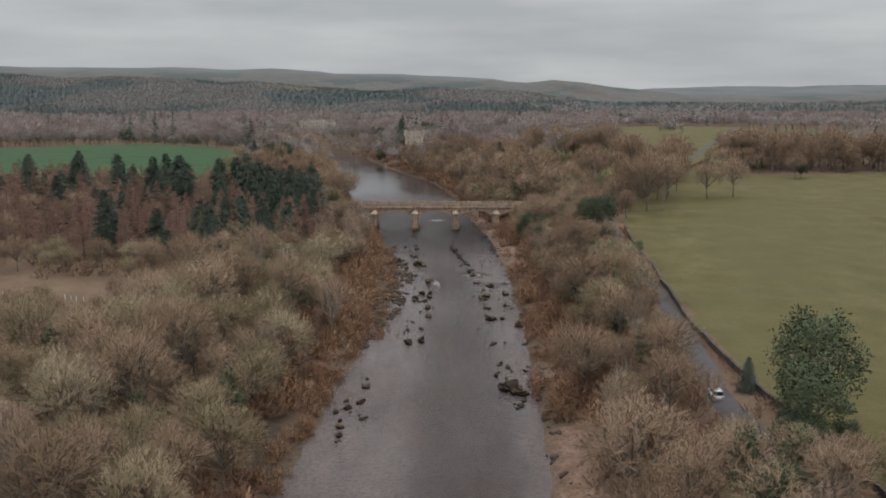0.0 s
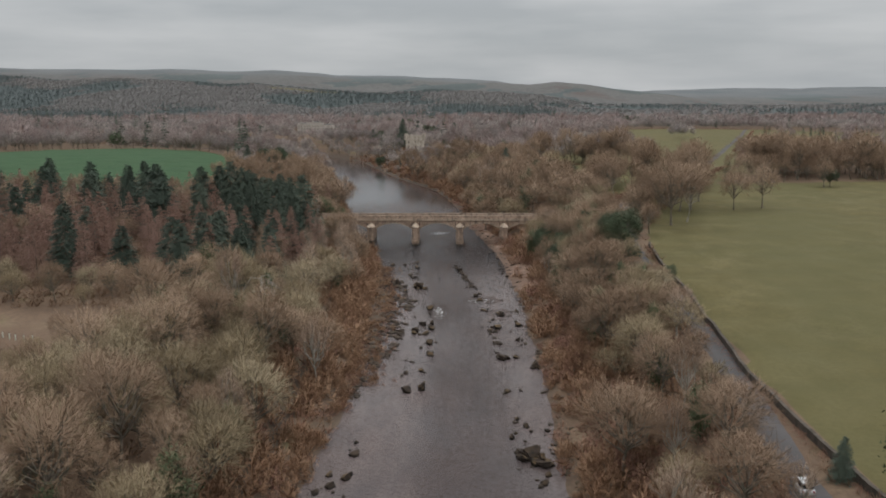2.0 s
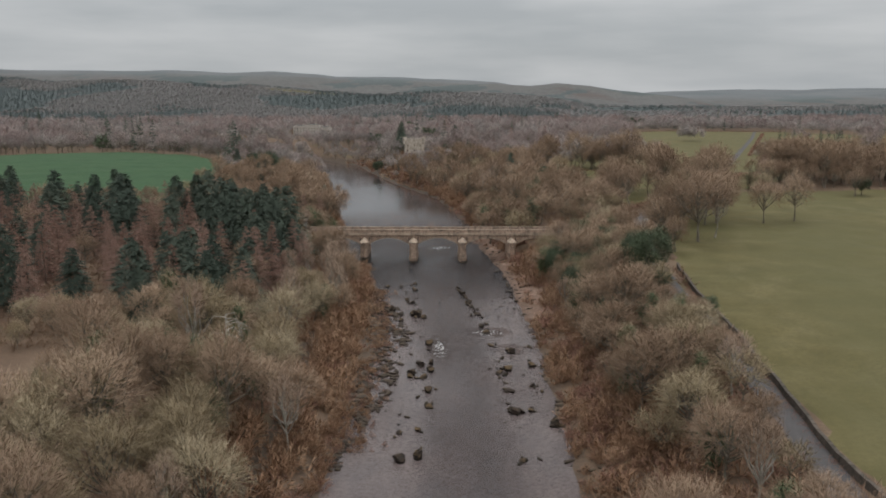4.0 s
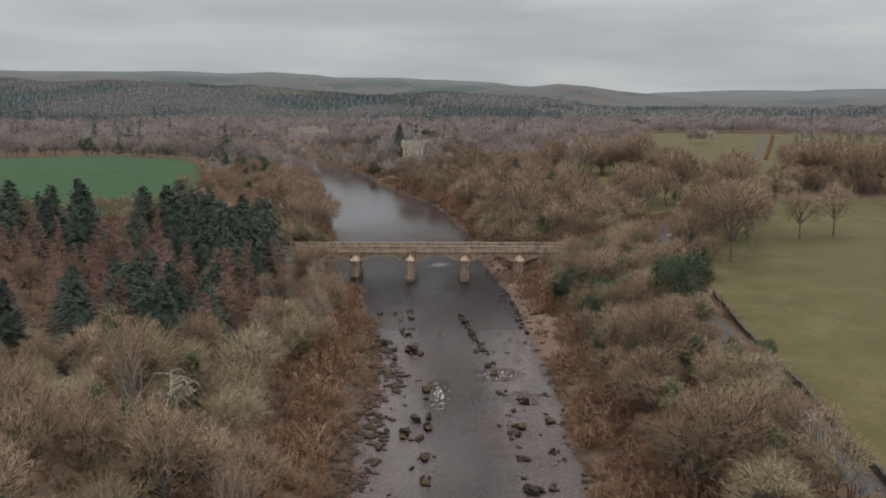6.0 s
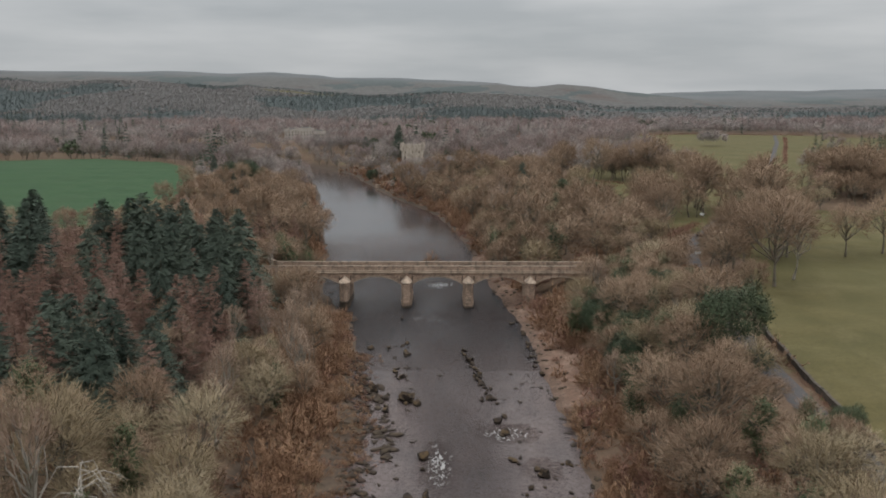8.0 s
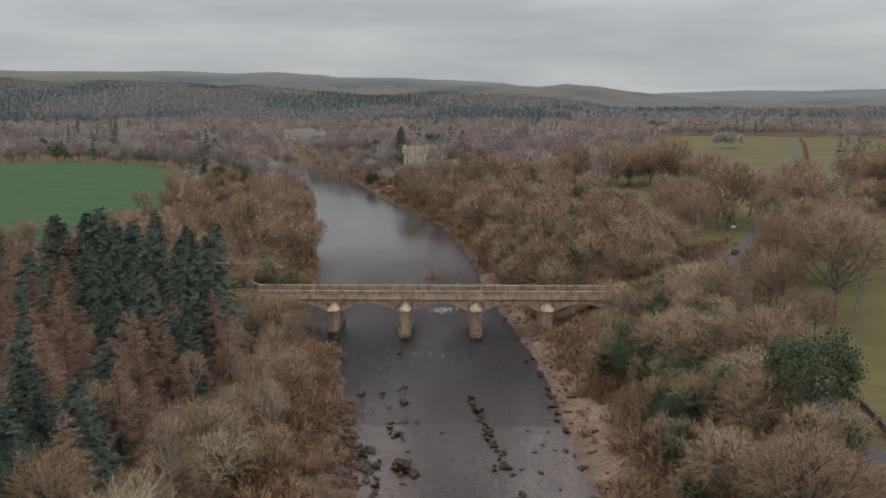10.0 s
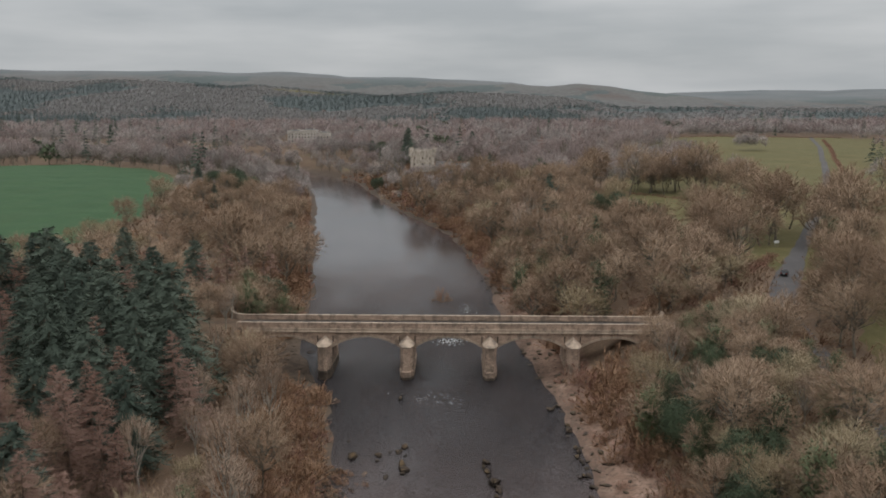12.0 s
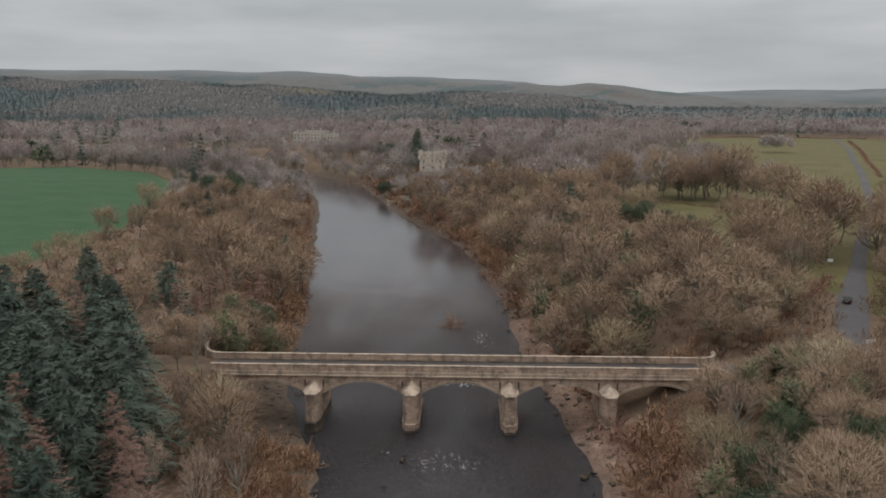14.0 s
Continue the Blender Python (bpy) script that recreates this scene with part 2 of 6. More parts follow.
def ground_material():
    m = Mat("ground", 0.95, 0.15)
    reg = m.n.new("ShaderNodeSeparateColor")
    m.l.new(m.attr("region").outputs["Color"], reg.inputs[0])
    wide, mid, fine = m.noise(0.012, 4.0), m.noise(0.09, 5.0), m.noise(1.1, 5.0, 0.65)
    litter = m.ramp(mid, (0.3, (0.115, 0.075, 0.051)), (0.5, (0.158, 0.104, 0.070)), (0.7, (0.195, 0.138, 0.09)))
    litter = m.mix(m.ramp(fine, (0.35, 0.0), (0.7, 0.7)), litter, (0.085, 0.06, 0.042))
    litter = m.mix(m.ramp(m.noise(0.05, 4.0), (0.60, 0.0), (0.70, 0.6)), litter, (0.14, 0.13, 0.06))
    past = m.ramp(mid, (0.28, (0.080, 0.069, 0.028)), (0.5, (0.108, 0.090, 0.037)), (0.74, (0.146, 0.119, 0.054)))
    past = m.mix(m.ramp(wide, (0.45, 0.0), (0.66, 0.65)), past, (0.098, 0.092, 0.040))
    past = m.mix(m.ramp(m.noise(0.13, 5.0, stretch=(1.0, 0.5, 1.0)), (0.50, 0.0), (0.72, 0.5)), past, (0.155, 0.130, 0.066))
    past = m.mix(m.ramp(fine, (0.42, 0.0), (0.70, 0.6)), past, (0.074, 0.063, 0.028))
    past = m.mix(m.ramp(m.noise(0.022, 5.0, 0.6), (0.46, 0.0), (0.62, 0.6)), past, (0.094, 0.084, 0.036))
    crop = m.ramp(mid, (0.3, (0.030, 0.066, 0.029)), (0.7, (0.043, 0.084, 0.037)))
    drill = m.noise(0.5, 2.0, stretch=(2.2, 0.05, 1))
    crop = m.mix(m.ramp(drill, (0.45, 0.0), (0.62, 0.35)), crop, (0.058, 0.078, 0.038))
    sand = m.ramp(m.noise(0.35, 5.0), (0.3, (0.145, 0.086, 0.062)), (0.52, (0.22, 0.138, 0.101)), (0.74, (0.31, 0.212, 0.163)))
    sand = m.mix(m.ramp(m.noise(1.6, 5.0), (0.48, 0.0), (0.62, 0.85)), sand, (0.115, 0.080, 0.058))
    edge = m.math("SUBTRACT", m.noise(0.22, 5.0), 0.5)

    def mask(ch):
        return m.ramp(m.math("ADD", reg.outputs[ch], m.math("MULTIPLY", edge, 0.5)), (0.42, 0.0), (0.58, 1.0))

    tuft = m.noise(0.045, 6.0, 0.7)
    # distant hillside ground, brown and fir patches, with haze greyed into the colour
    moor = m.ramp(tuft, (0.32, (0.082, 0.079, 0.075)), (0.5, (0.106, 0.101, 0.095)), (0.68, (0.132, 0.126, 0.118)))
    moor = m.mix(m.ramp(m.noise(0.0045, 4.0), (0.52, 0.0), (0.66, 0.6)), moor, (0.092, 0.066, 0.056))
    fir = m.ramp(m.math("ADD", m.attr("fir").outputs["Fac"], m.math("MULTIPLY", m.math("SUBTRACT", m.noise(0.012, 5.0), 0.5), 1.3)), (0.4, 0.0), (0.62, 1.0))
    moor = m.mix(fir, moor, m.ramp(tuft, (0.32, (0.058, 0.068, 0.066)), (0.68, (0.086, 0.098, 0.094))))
    # far ridge: bluish distance haze painted as a paler ground colour
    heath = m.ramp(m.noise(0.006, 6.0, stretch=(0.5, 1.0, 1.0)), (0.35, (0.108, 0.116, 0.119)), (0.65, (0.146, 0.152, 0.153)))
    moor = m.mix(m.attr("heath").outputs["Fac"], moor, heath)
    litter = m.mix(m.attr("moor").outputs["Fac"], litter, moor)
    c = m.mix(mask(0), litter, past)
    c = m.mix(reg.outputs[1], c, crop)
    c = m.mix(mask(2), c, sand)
    mud = m.attr("mud").outputs["Fac"]
    c = m.mix(m.math("MULTIPLY", mud, 0.85), c, m.ramp(m.noise(0.8, 5.0), (0.35, (0.030, 0.023, 0.019)), (0.65, (0.085, 0.064, 0.048))))
    h = m.math("ADD", fine, m.math("MULTIPLY", mid, 2.0))
    return m.colour(c).bump(h, 0.5, 0.25).m


M_GROUND = ground_material()


def water_material():
    """Peaty water: pale shoals over the bed, a darker channel with a fine chop, broken foam in the riffles."""
    m = Mat("river_water", 0.08, 0.5)
    m.p.inputs["IOR"].default_value = 1.333
    rif = m.attr("riffle").outputs["Fac"]
    chan = m.attr("channel").outputs["Fac"]
    bed = m.noise(0.06, 4.0, stretch=(1, 0.35, 1))
    deep = m.ramp(bed, (0.35, (0.020, 0.017, 0.018)), (0.7, (0.036, 0.031, 0.032)))
    shoal = m.ramp(bed, (0.35, (0.104, 0.078, 0.072)), (0.7, (0.150, 0.116, 0.108)))
    cobble = m.ramp(m.noise(1.3, 4.0, 0.6), (0.42, 0.0), (0.66, 0.5))
    shoal = m.mix(cobble, shoal, (0.062, 0.046, 0.040))
    depth = m.math("MULTIPLY", m.attr("shoal").outputs["Fac"], m.math("SUBTRACT", 1.0, m.math("MULTIPLY", chan, 0.42)))
    depth = m.math("MULTIPLY", depth, m.ramp(m.noise(0.11, 4.0, stretch=(1, 0.45, 1)), (0.3, 0.55), (0.62, 1.0)))
    deep = m.mix(depth, deep, shoal)
    streak = m.noise(0.5, 6.0, 0.66, stretch=(1.6, 0.6, 1), distort=2.4)
    foam = m.ramp(m.math("ADD", streak, m.math("MULTIPLY", rif, 0.24)), (0.73, 0.0), (0.82, 0.7))
    foam = m.math("MULTIPLY", foam, m.ramp(rif, (0.56, 0.0), (0.92, 1.0)))
    c = m.mix(foam, deep, (0.64, 0.62, 0.60))
    m.colour(c)
    m.rough(m.math("ADD", m.math("MULTIPLY", foam, 0.5), m.math("ADD", 0.03, m.math("MULTIPLY", rif, 0.13))))
    chop = m.math("ADD", m.math("MULTIPLY", m.noise(0.42, 5.0, 0.6, stretch=(1.5, 0.6, 1), distort=0.8), 1.4), m.math("MULTIPLY", m.noise(2.3, 4.0, 0.6, stretch=(1.3, 0.65, 1), distort=0.7), 1.7))
    gust = m.ramp(m.noise(0.05, 3.0, stretch=(1, 0.5, 1)), (0.3, 0.45), (0.7, 1.25))
    chop = m.math("MULTIPLY", m.math("MULTIPLY", chop, gust), m.math("ADD", 0.010, m.math("MULTIPLY", rif, 1.2)))
    return m.bump(chop, 1.0, 0.45).m


M_WATER = water_material()


def plain_material(name, a, b, scale=1.0, rough=0.8, metal=0.0, spec=0.4, bumpy=0.2):
    m = Mat(name, rough, spec, metal)
    c = m.mix(0.5, m.ramp(m.noise(scale, 4.0), (0.3, a), (0.7, b)), m.ramp(m.noise(scale * 7, 3.0), (0.3, a), (0.7, b)))
    return m.colour(c).bump(m.noise(scale * 12, 3.0), bumpy, 0.02).m


M_ROAD = plain_material("asphalt", (0.070, 0.064, 0.063), (0.105, 0.096, 0.094), 0.4, 0.95, 0.0, 0.15)
M_DECK = plain_material("bridge_asphalt", (0.046, 0.039, 0.036), (0.078, 0.066, 0.060), 0.5, 0.95, 0.0, 0.15)
M_WHITE = plain_material("white_car_paint", (0.46, 0.46, 0.46), (0.54, 0.54, 0.54), 0.8, 0.3, 0.0, 0.5, 0.02)
M_BLACK = plain_material("black_car_paint", (0.012, 0.012, 0.014), (0.02, 0.02, 0.022), 0.8, 0.25, 0.0, 0.5, 0.02)
M_GLASS = plain_material("dark_car_glass", (0.012, 0.014, 0.016), (0.02, 0.022, 0.024), 2.0, 0.06, 0.0, 0.6, 0.0)
M_TYRE = plain_material("tyre_rubber", (0.015, 0.015, 0.015), (0.03, 0.03, 0.03), 5.0, 0.9)
M_RIM = plain_material("alloy_rim", (0.42, 0.42, 0.43), (0.55, 0.55, 0.56), 5.0, 0.35, 0.9)
M_RED = plain_material("red_lamp", (0.30, 0.02, 0.015), (0.36, 0.03, 0.02), 6.0, 0.2)
M_SIGN = plain_material("white_sign", (0.68, 0.68, 0.66), (0.78, 0.78, 0.76), 3.0, 0.5)
M_POST = plain_material("grey_post", (0.2, 0.2, 0.2), (0.3, 0.3, 0.3), 3.0, 0.6)
M_SLATE = plain_material("slate_roof", (0.085, 0.078, 0.074), (0.14, 0.13, 0.122), 0.9, 0.95, 0.0, 0.1)
M_LEAD = plain_material("lead_roof", (0.17, 0.165, 0.16), (0.24, 0.235, 0.23), 0.5, 0.9, 0.0, 0.1)
M_DARKWIN = plain_material("dark_window_glass", (0.02, 0.022, 0.025), (0.04, 0.042, 0.046), 0.5, 0.1, 0.0, 0.6, 0.0)
M_FRAMEW = plain_material("painted_frame", (0.55, 0.54, 0.52), (0.66, 0.65, 0.63), 2.0, 0.6)
M_DEADWOOD = bark_material("bleached_deadwood", (0.36, 0.32, 0.27), (0.55, 0.50, 0.44), (0.30, 0.26, 0.2))
M_GUARD = plain_material("pale_tree_guard", (0.52, 0.55, 0.47), (0.64, 0.66, 0.58), 2.0, 0.7)


# ---- mesh helpers ----
def thing(name, label, category, at=(0, 0, 0), turn=0, group="", kind=""):
    ob = new(name)
    ob.matrix_basis = pose(*at, 0, 0, turn)
    return tagged(ob, label, category, group, kind)


def link_mesh(name, mesh, material, parent=None, label=""):
    if not mesh.materials:
        mesh.materials.append(material)
    ob = new(name, mesh)
    ob.parent = parent
    return tagged(ob, label)


def part(name, bm, material, parent, label="", smooth=False):
    """Links a bmesh as one mesh object under a thing or a part."""
    mesh = bpy.data.meshes.new(name)
    bmesh.ops.recalc_face_normals(bm, faces=bm.faces)
    bm.to_mesh(mesh)
    bm.free()
    if smooth:
        mesh.shade_smooth()
    return link_mesh(name, mesh, material, parent, label)


def mesh_from(name, verts, faces, smooth=False, tint=None, normals=None):
    """A mesh from arrays: verts (n, 3), faces (m, 3 or 4), with soft normals where given."""
    verts, faces = np.asarray(verts, np.float32), np.asarray(faces, np.int32)
    mesh = bpy.data.meshes.new(name)
    k = faces.shape[1]
    mesh.vertices.add(len(verts))
    mesh.vertices.foreach_set("co", verts.ravel())
    mesh.loops.add(faces.size)
    mesh.loops.foreach_set("vertex_index", faces.ravel())
    mesh.polygons.add(len(faces))
    mesh.polygons.foreach_set("loop_start", np.arange(0, faces.size, k, dtype=np.int32))
    mesh.update(calc_edges=True)
    if tint is not None:
        mesh.attributes.new("tint", "FLOAT", "POINT").data.foreach_set("value", np.asarray(tint, np.float32))
    if smooth:
        mesh.shade_smooth()
    if normals is not None:
        mesh.attributes.new("custom_normal", "FLOAT_VECTOR", "POINT").data.foreach_set("vector", np.ascontiguousarray(normals, np.float32).ravel())
    return mesh


def box(bm, x0, x1, y0, y1, z0, z1, bevel=0.0):
    made = bmesh.ops.create_cube(bm, size=1.0, matrix=Matrix.LocRotScale(((x0 + x1) / 2, (y0 + y1) / 2, (z0 + z1) / 2), None, (x1 - x0, y1 - y0, z1 - z0)))
    if bevel:
        edges = list({e for v in made["verts"] for e in v.link_edges})
        bmesh.ops.bevel(bm, geom=edges, offset=bevel, segments=1, affect="EDGES")


def prism(bm, outline, z0, z1, grow=1.0, centre=(0, 0)):
    """An upright prism over an outline of (x, y); grow scales the top outline about centre."""
    lo = [bm.verts.new((x, y, z0)) for x, y in outline]
    hi = [bm.verts.new((centre[0] + (x - centre[0]) * grow, centre[1] + (y - centre[1]) * grow, z1)) for x, y in outline]
    n = len(outline)
    for i in range(n):
        bm.faces.new((lo[i], lo[(i + 1) % n], hi[(i + 1) % n], hi[i]))
    bm.faces.new(lo[::-1])
    bm.faces.new(hi)


def tube(bm, points, radii, sides=6):
    rings = []
    for i, (p, r) in enumerate(zip(points, radii)):
        p = Vector(p)
        ahead = Vector(points[min(i + 1, len(points) - 1)]) - Vector(points[max(i - 1, 0)])
        q = ahead.to_track_quat("Z", "Y")
        rings.append([bm.verts.new(p + q @ Vector((r * math.cos(a), r * math.sin(a), 0))) for a in [2 * math.pi * k / sides for k in range(sides)]])
    for a, b in zip(rings, rings[1:]):
        for k in range(sides):
            bm.faces.new((a[k], a[(k + 1) % sides], b[(k + 1) % sides], b[k]))
    bm.faces.new(rings[0][::-1])
    bm.faces.new(rings[-1])


# ---- the lie of the land ----
RIVER = [  # y, left edge, right edge of the water
    (-600, -34, 14), (60, -28, 16.5), (112, -25.2, 17.7), (135, -23.3, 19.0), (161, -21.0, 19.8), (184, -19.0, 21.5), (215, -18.5, 22.3), (239, -18.5, 22.6),
    (265, -18.0, 23.4), (290, -21.5, 22.0), (317, -23.5, 21.0), (344, -28.5, 19.5), (372, -41.0, 15.0), (395, -45.0, 12.0), (428, -48.0, 9.5), (463, -54.5, 7.0),
    (502, -62.0, 1.0), (539, -69.0, -5.0), (623, -84.0, -36.5), (654, -90.0, -45.0), (690, -98.0, -56.0), (733, -109.0, -68.0), (765, -123.0, -78.0),
    (830, -190, -120), (900, -300, -205), (960, -420, -310), (1010, -600, -470)]
RY, RL, RR = (np.array(c, float) for c in zip(*RIVER))
FOCAL, LEVEL = 1397.0, 161.6


def smooth01(a, lo, hi):
    t = np.clip((a - lo) / (hi - lo), 0, 1)
    return t * t * (3 - 2 * t)


def ripple(x, y, size, seed=0.0):
    """A soft, uneven swell of about -1 to 1, waves about size metres long."""
    k = 6.283 / size
    return (np.sin(k * (x * 0.83 + y * 0.41) + seed) + np.sin(k * 1.31 * (y * 0.77 - x * 0.52) + 2.1 * seed + 1.0)
            + np.sin(k * 1.93 * (x * 0.28 + y * 0.95) + 0.7 * seed + 4.0) * 0.6 + np.sin(k * 2.77 * (x * 0.95 - y * 0.15) + 3.3 * seed) * 0.4) / 3.0


def bank(x, y):
    """Metres from the water's edge (inside: minus), and whether on the right bank."""
    slant = np.where(y > 330, 0.86, 1.0) * np.where(y > 765, 0.62, 1.0)
    wob = 1.3 * ripple(x * 0 + y, y * 0.3, 23.0, 1.0) + 0.7 * ripple(y, x * 0, 9.0, 2.0)
    left, right = np.interp(y, RY, RL) + wob, np.interp(y, RY, RR) + 0.7 * wob
    d = np.where(x > (left + right) / 2, x - right, left - x) * slant
    return np.maximum(d, np.where(y > 1000, np.minimum((y - 1000) * 0.8 - 4, 120), -1e9)), x > (left + right) / 2


def crest(x, y, dist, profile, spread):
    px = 784 + FOCAL * x / (0.98 * np.maximum(y, 1.0))
    px0, py0 = (np.array(c, float) for c in zip(*profile))
    top = 62.5 + dist * (LEVEL - np.interp(px, px0, py0)) * 0.000688
    return 6 + np.maximum(top - 6, 0) * np.exp(-(((y - dist) / spread) ** 2)) - 6 * (top < 6)


RIDGE_FAR = [(-400, 117), (0, 118), (130, 121), (300, 120), (400, 124), (480, 122), (560, 127), (592, 131), (700, 132), (784, 136), (870, 140), (930, 150), (1000, 165), (1100, 200)]
RIDGE_HILL = [(600, 175), (700, 152), (800, 146), (870, 143), (930, 147), (975, 142), (1030, 146), (1085, 155), (1130, 160), (1200, 167), (1300, 185)]
RIDGE_EAST = [(950, 190), (1050, 170), (1100, 162), (1150, 157), (1300, 153), (1400, 154), (1450, 151.5), (1568, 151), (2000, 150)]
RIDGE_WOOD = [(-400, 133), (0, 135), (60, 137), (100, 142), (200, 138), (300, 141), (400, 150), (450, 148), (550, 157), (650, 164), (760, 160), (850, 160), (950, 166), (1050, 185)]


def land(x, y):
    """Height of the ground."""
    x, y = np.asarray(x, float), np.asarray(y, float)
    d, east = bank(x, y)
    zl = np.interp(d, [-12, -4, 0, 4, 10, 18, 30, 45, 90], [-1.7, -1.2, -0.10, 0.45, 1.2, 3.2, 6.2, 8.0, 9.5])
    zr = np.interp(d, [-12, -4, 0, 3, 8, 14, 22, 30, 40], [-1.7, -1.2, -0.10, 0.6, 1.9, 4.6, 9.0, 11.4, 12.2])
    zr = zr + np.clip(d - 40, 0, 260) * 0.011
    z = np.where(east, zr, zl)
    bar = np.where(east, 0, 1) * smooth01(y, 200, 225) * (1 - smooth01(y, 285, 305)) * np.exp(-(((d + 0.5) / 3.2) ** 2))
    z = z + bar * (0.35 + 0.55 * ripple(x, y, 5.2, 4.0) + 0.3 * ripple(x, y, 11.0, 2.0))
    dry = smooth01(d, 2, 20)
    z = z + dry * (0.45 * ripple(x, y, 37.0) + 0.25 * ripple(x, y, 13.0, 3.0))
    z = z + 7.5 * np.exp(-(((x + 290) / 140) ** 2 + ((y - 610) / 150) ** 2)) + 4.0 * np.exp(-(((x + 180) / 90) ** 2 + ((y - 350) / 150) ** 2))
    z = np.where(d > 0, z * (1 - 0.35 * smooth01(y, 800, 1300)), z)
    # embankments at the two ends of the bridge
    w = (1 - smooth01(np.abs(y - 362), 4.0, 15.0)) * np.where(x < 0, smooth01(-x, 47.0, 50.0), smooth01(x, 42.0, 45.0)) * (np.abs(x) < 110)
    z = z + w * smooth01(110 - np.abs(x), 0, 30) * (np.maximum(10.75, np.where(x > 60, z, 10.75)) - z)
    far = smooth01(y, 1150, 1700)
    hills = np.maximum.reduce([crest(x, y, 4350, RIDGE_FAR, 1000), crest(x, y, 3650, RIDGE_HILL, 620), crest(x, y, 4700, RIDGE_EAST, 850), crest(x, y, 2550, RIDGE_WOOD, 560)])
    hills = hills + smooth01(y, 1700, 2600) * 3.0 * ripple(x, y, 420.0, 5.0)
    return np.where(d > 0, z + far * np.maximum(hills - z, 0), z)


def inside(x, y, poly):
    """Which points lie inside an outline."""
    hit = np.zeros(np.shape(x), bool)
    for (x0, y0), (x1, y1) in zip(poly, poly[1:] + poly[:1]):
        with np.errstate(divide="ignore", invalid="ignore"):
            hit ^= ((y0 > y) != (y1 > y)) & (x < (x1 - x0) * (y - y0) / (y1 - y0) + x0)
    return hit


def along(x, y, line):
    """Metres to a line of points."""
    best = np.full(np.shape(x), 1e9)
    for (x0, y0), (x1, y1) in zip(line, line[1:]):
        t = np.clip(((x - x0) * (x1 - x0) + (y - y0) * (y1 - y0)) / ((x1 - x0) ** 2 + (y1 - y0) ** 2), 0, 1)
        best = np.minimum(best, np.hypot(x - x0 - t * (x1 - x0), y - y0 - t * (y1 - y0)))
    return best


PASTURE = [(57, 20), (56.5, 150), (59.5, 200), (62.5, 235), (66, 275), (75, 318), (84, 350), (110, 385), (150, 455), (205, 470), (300, 480), (420, 470), (420, 20)]
PARK = [(82, 425), (78, 455), (74, 520), (66, 590), (84, 640), (96, 735), (100, 960), (150, 1080), (215, 1175), (330, 1225), (470, 1180), (560, 1000), (480, 800), (330, 640), (215, 545), (150, 470), (118, 436)]
CROP = [(-140, 425), (-134, 465), (-138, 527), (-158, 610), (-174, 668), (-212, 725), (-290, 768), (-345, 752), (-420, 690), (-460, 560), (-440, 430), (-300, 405), (-200, 410)]
CLEARING = [(-72, 206), (-80, 192), (-100, 190), (-140, 198), (-150, 212), (-120, 216), (-84, 222)]
LANE = [(47.5, 60), (48.0, 100), (47.8, 125), (50.3, 142), (52.2, 156), (53.2, 166), (56.5, 200), (58.9, 226), (60.0, 262), (66, 310), (72.5, 350), (78, 375), (86, 394), (97, 416), (109, 440), (142, 505),
        (176, 568), (230, 690), (345, 960), (440, 1200)]
SPUR_EAST, SPUR_WEST = [(43.3, 362), (58, 361.5), (74.5, 358)], [(-49.5, 362), (-75, 364), (-115, 378), (-150, 385)]
PATH_WEST = [(-31, 118), (-30.8, 140), (-31.4, 175), (-31.8, 229), (-32.5, 245), (-34, 262)]
BARE_HILL = [(-430, 2420, 120, 55), (-95, 1680, 120, 28), (800, 1950, 420, 26), (330, 1640, 160, 22)]


def fir_tone(x, y):
    """Where conifers stand on the hills: high is dark forest."""
    return np.sin(x * 0.0061 + y * 0.0041) + np.sin(x * 0.0093 - y * 0.0072 + 1.3) + 0.6 * np.sin(x * 0.017 + y * 0.013) + 0.35 * np.sin(x * 0.041 - y * 0.031)


def is_open(x, y):
    """Grass or crop, free of woodland."""
    o = inside(x, y, PASTURE) | inside(x, y, PARK) | inside(x, y, CROP) | inside(x, y, CLEARING)
    for cx, cy, rx, ry in BARE_HILL:
        o |= ((x - cx) / rx) ** 2 + ((y - cy) / ry) ** 2 < 1
    return o


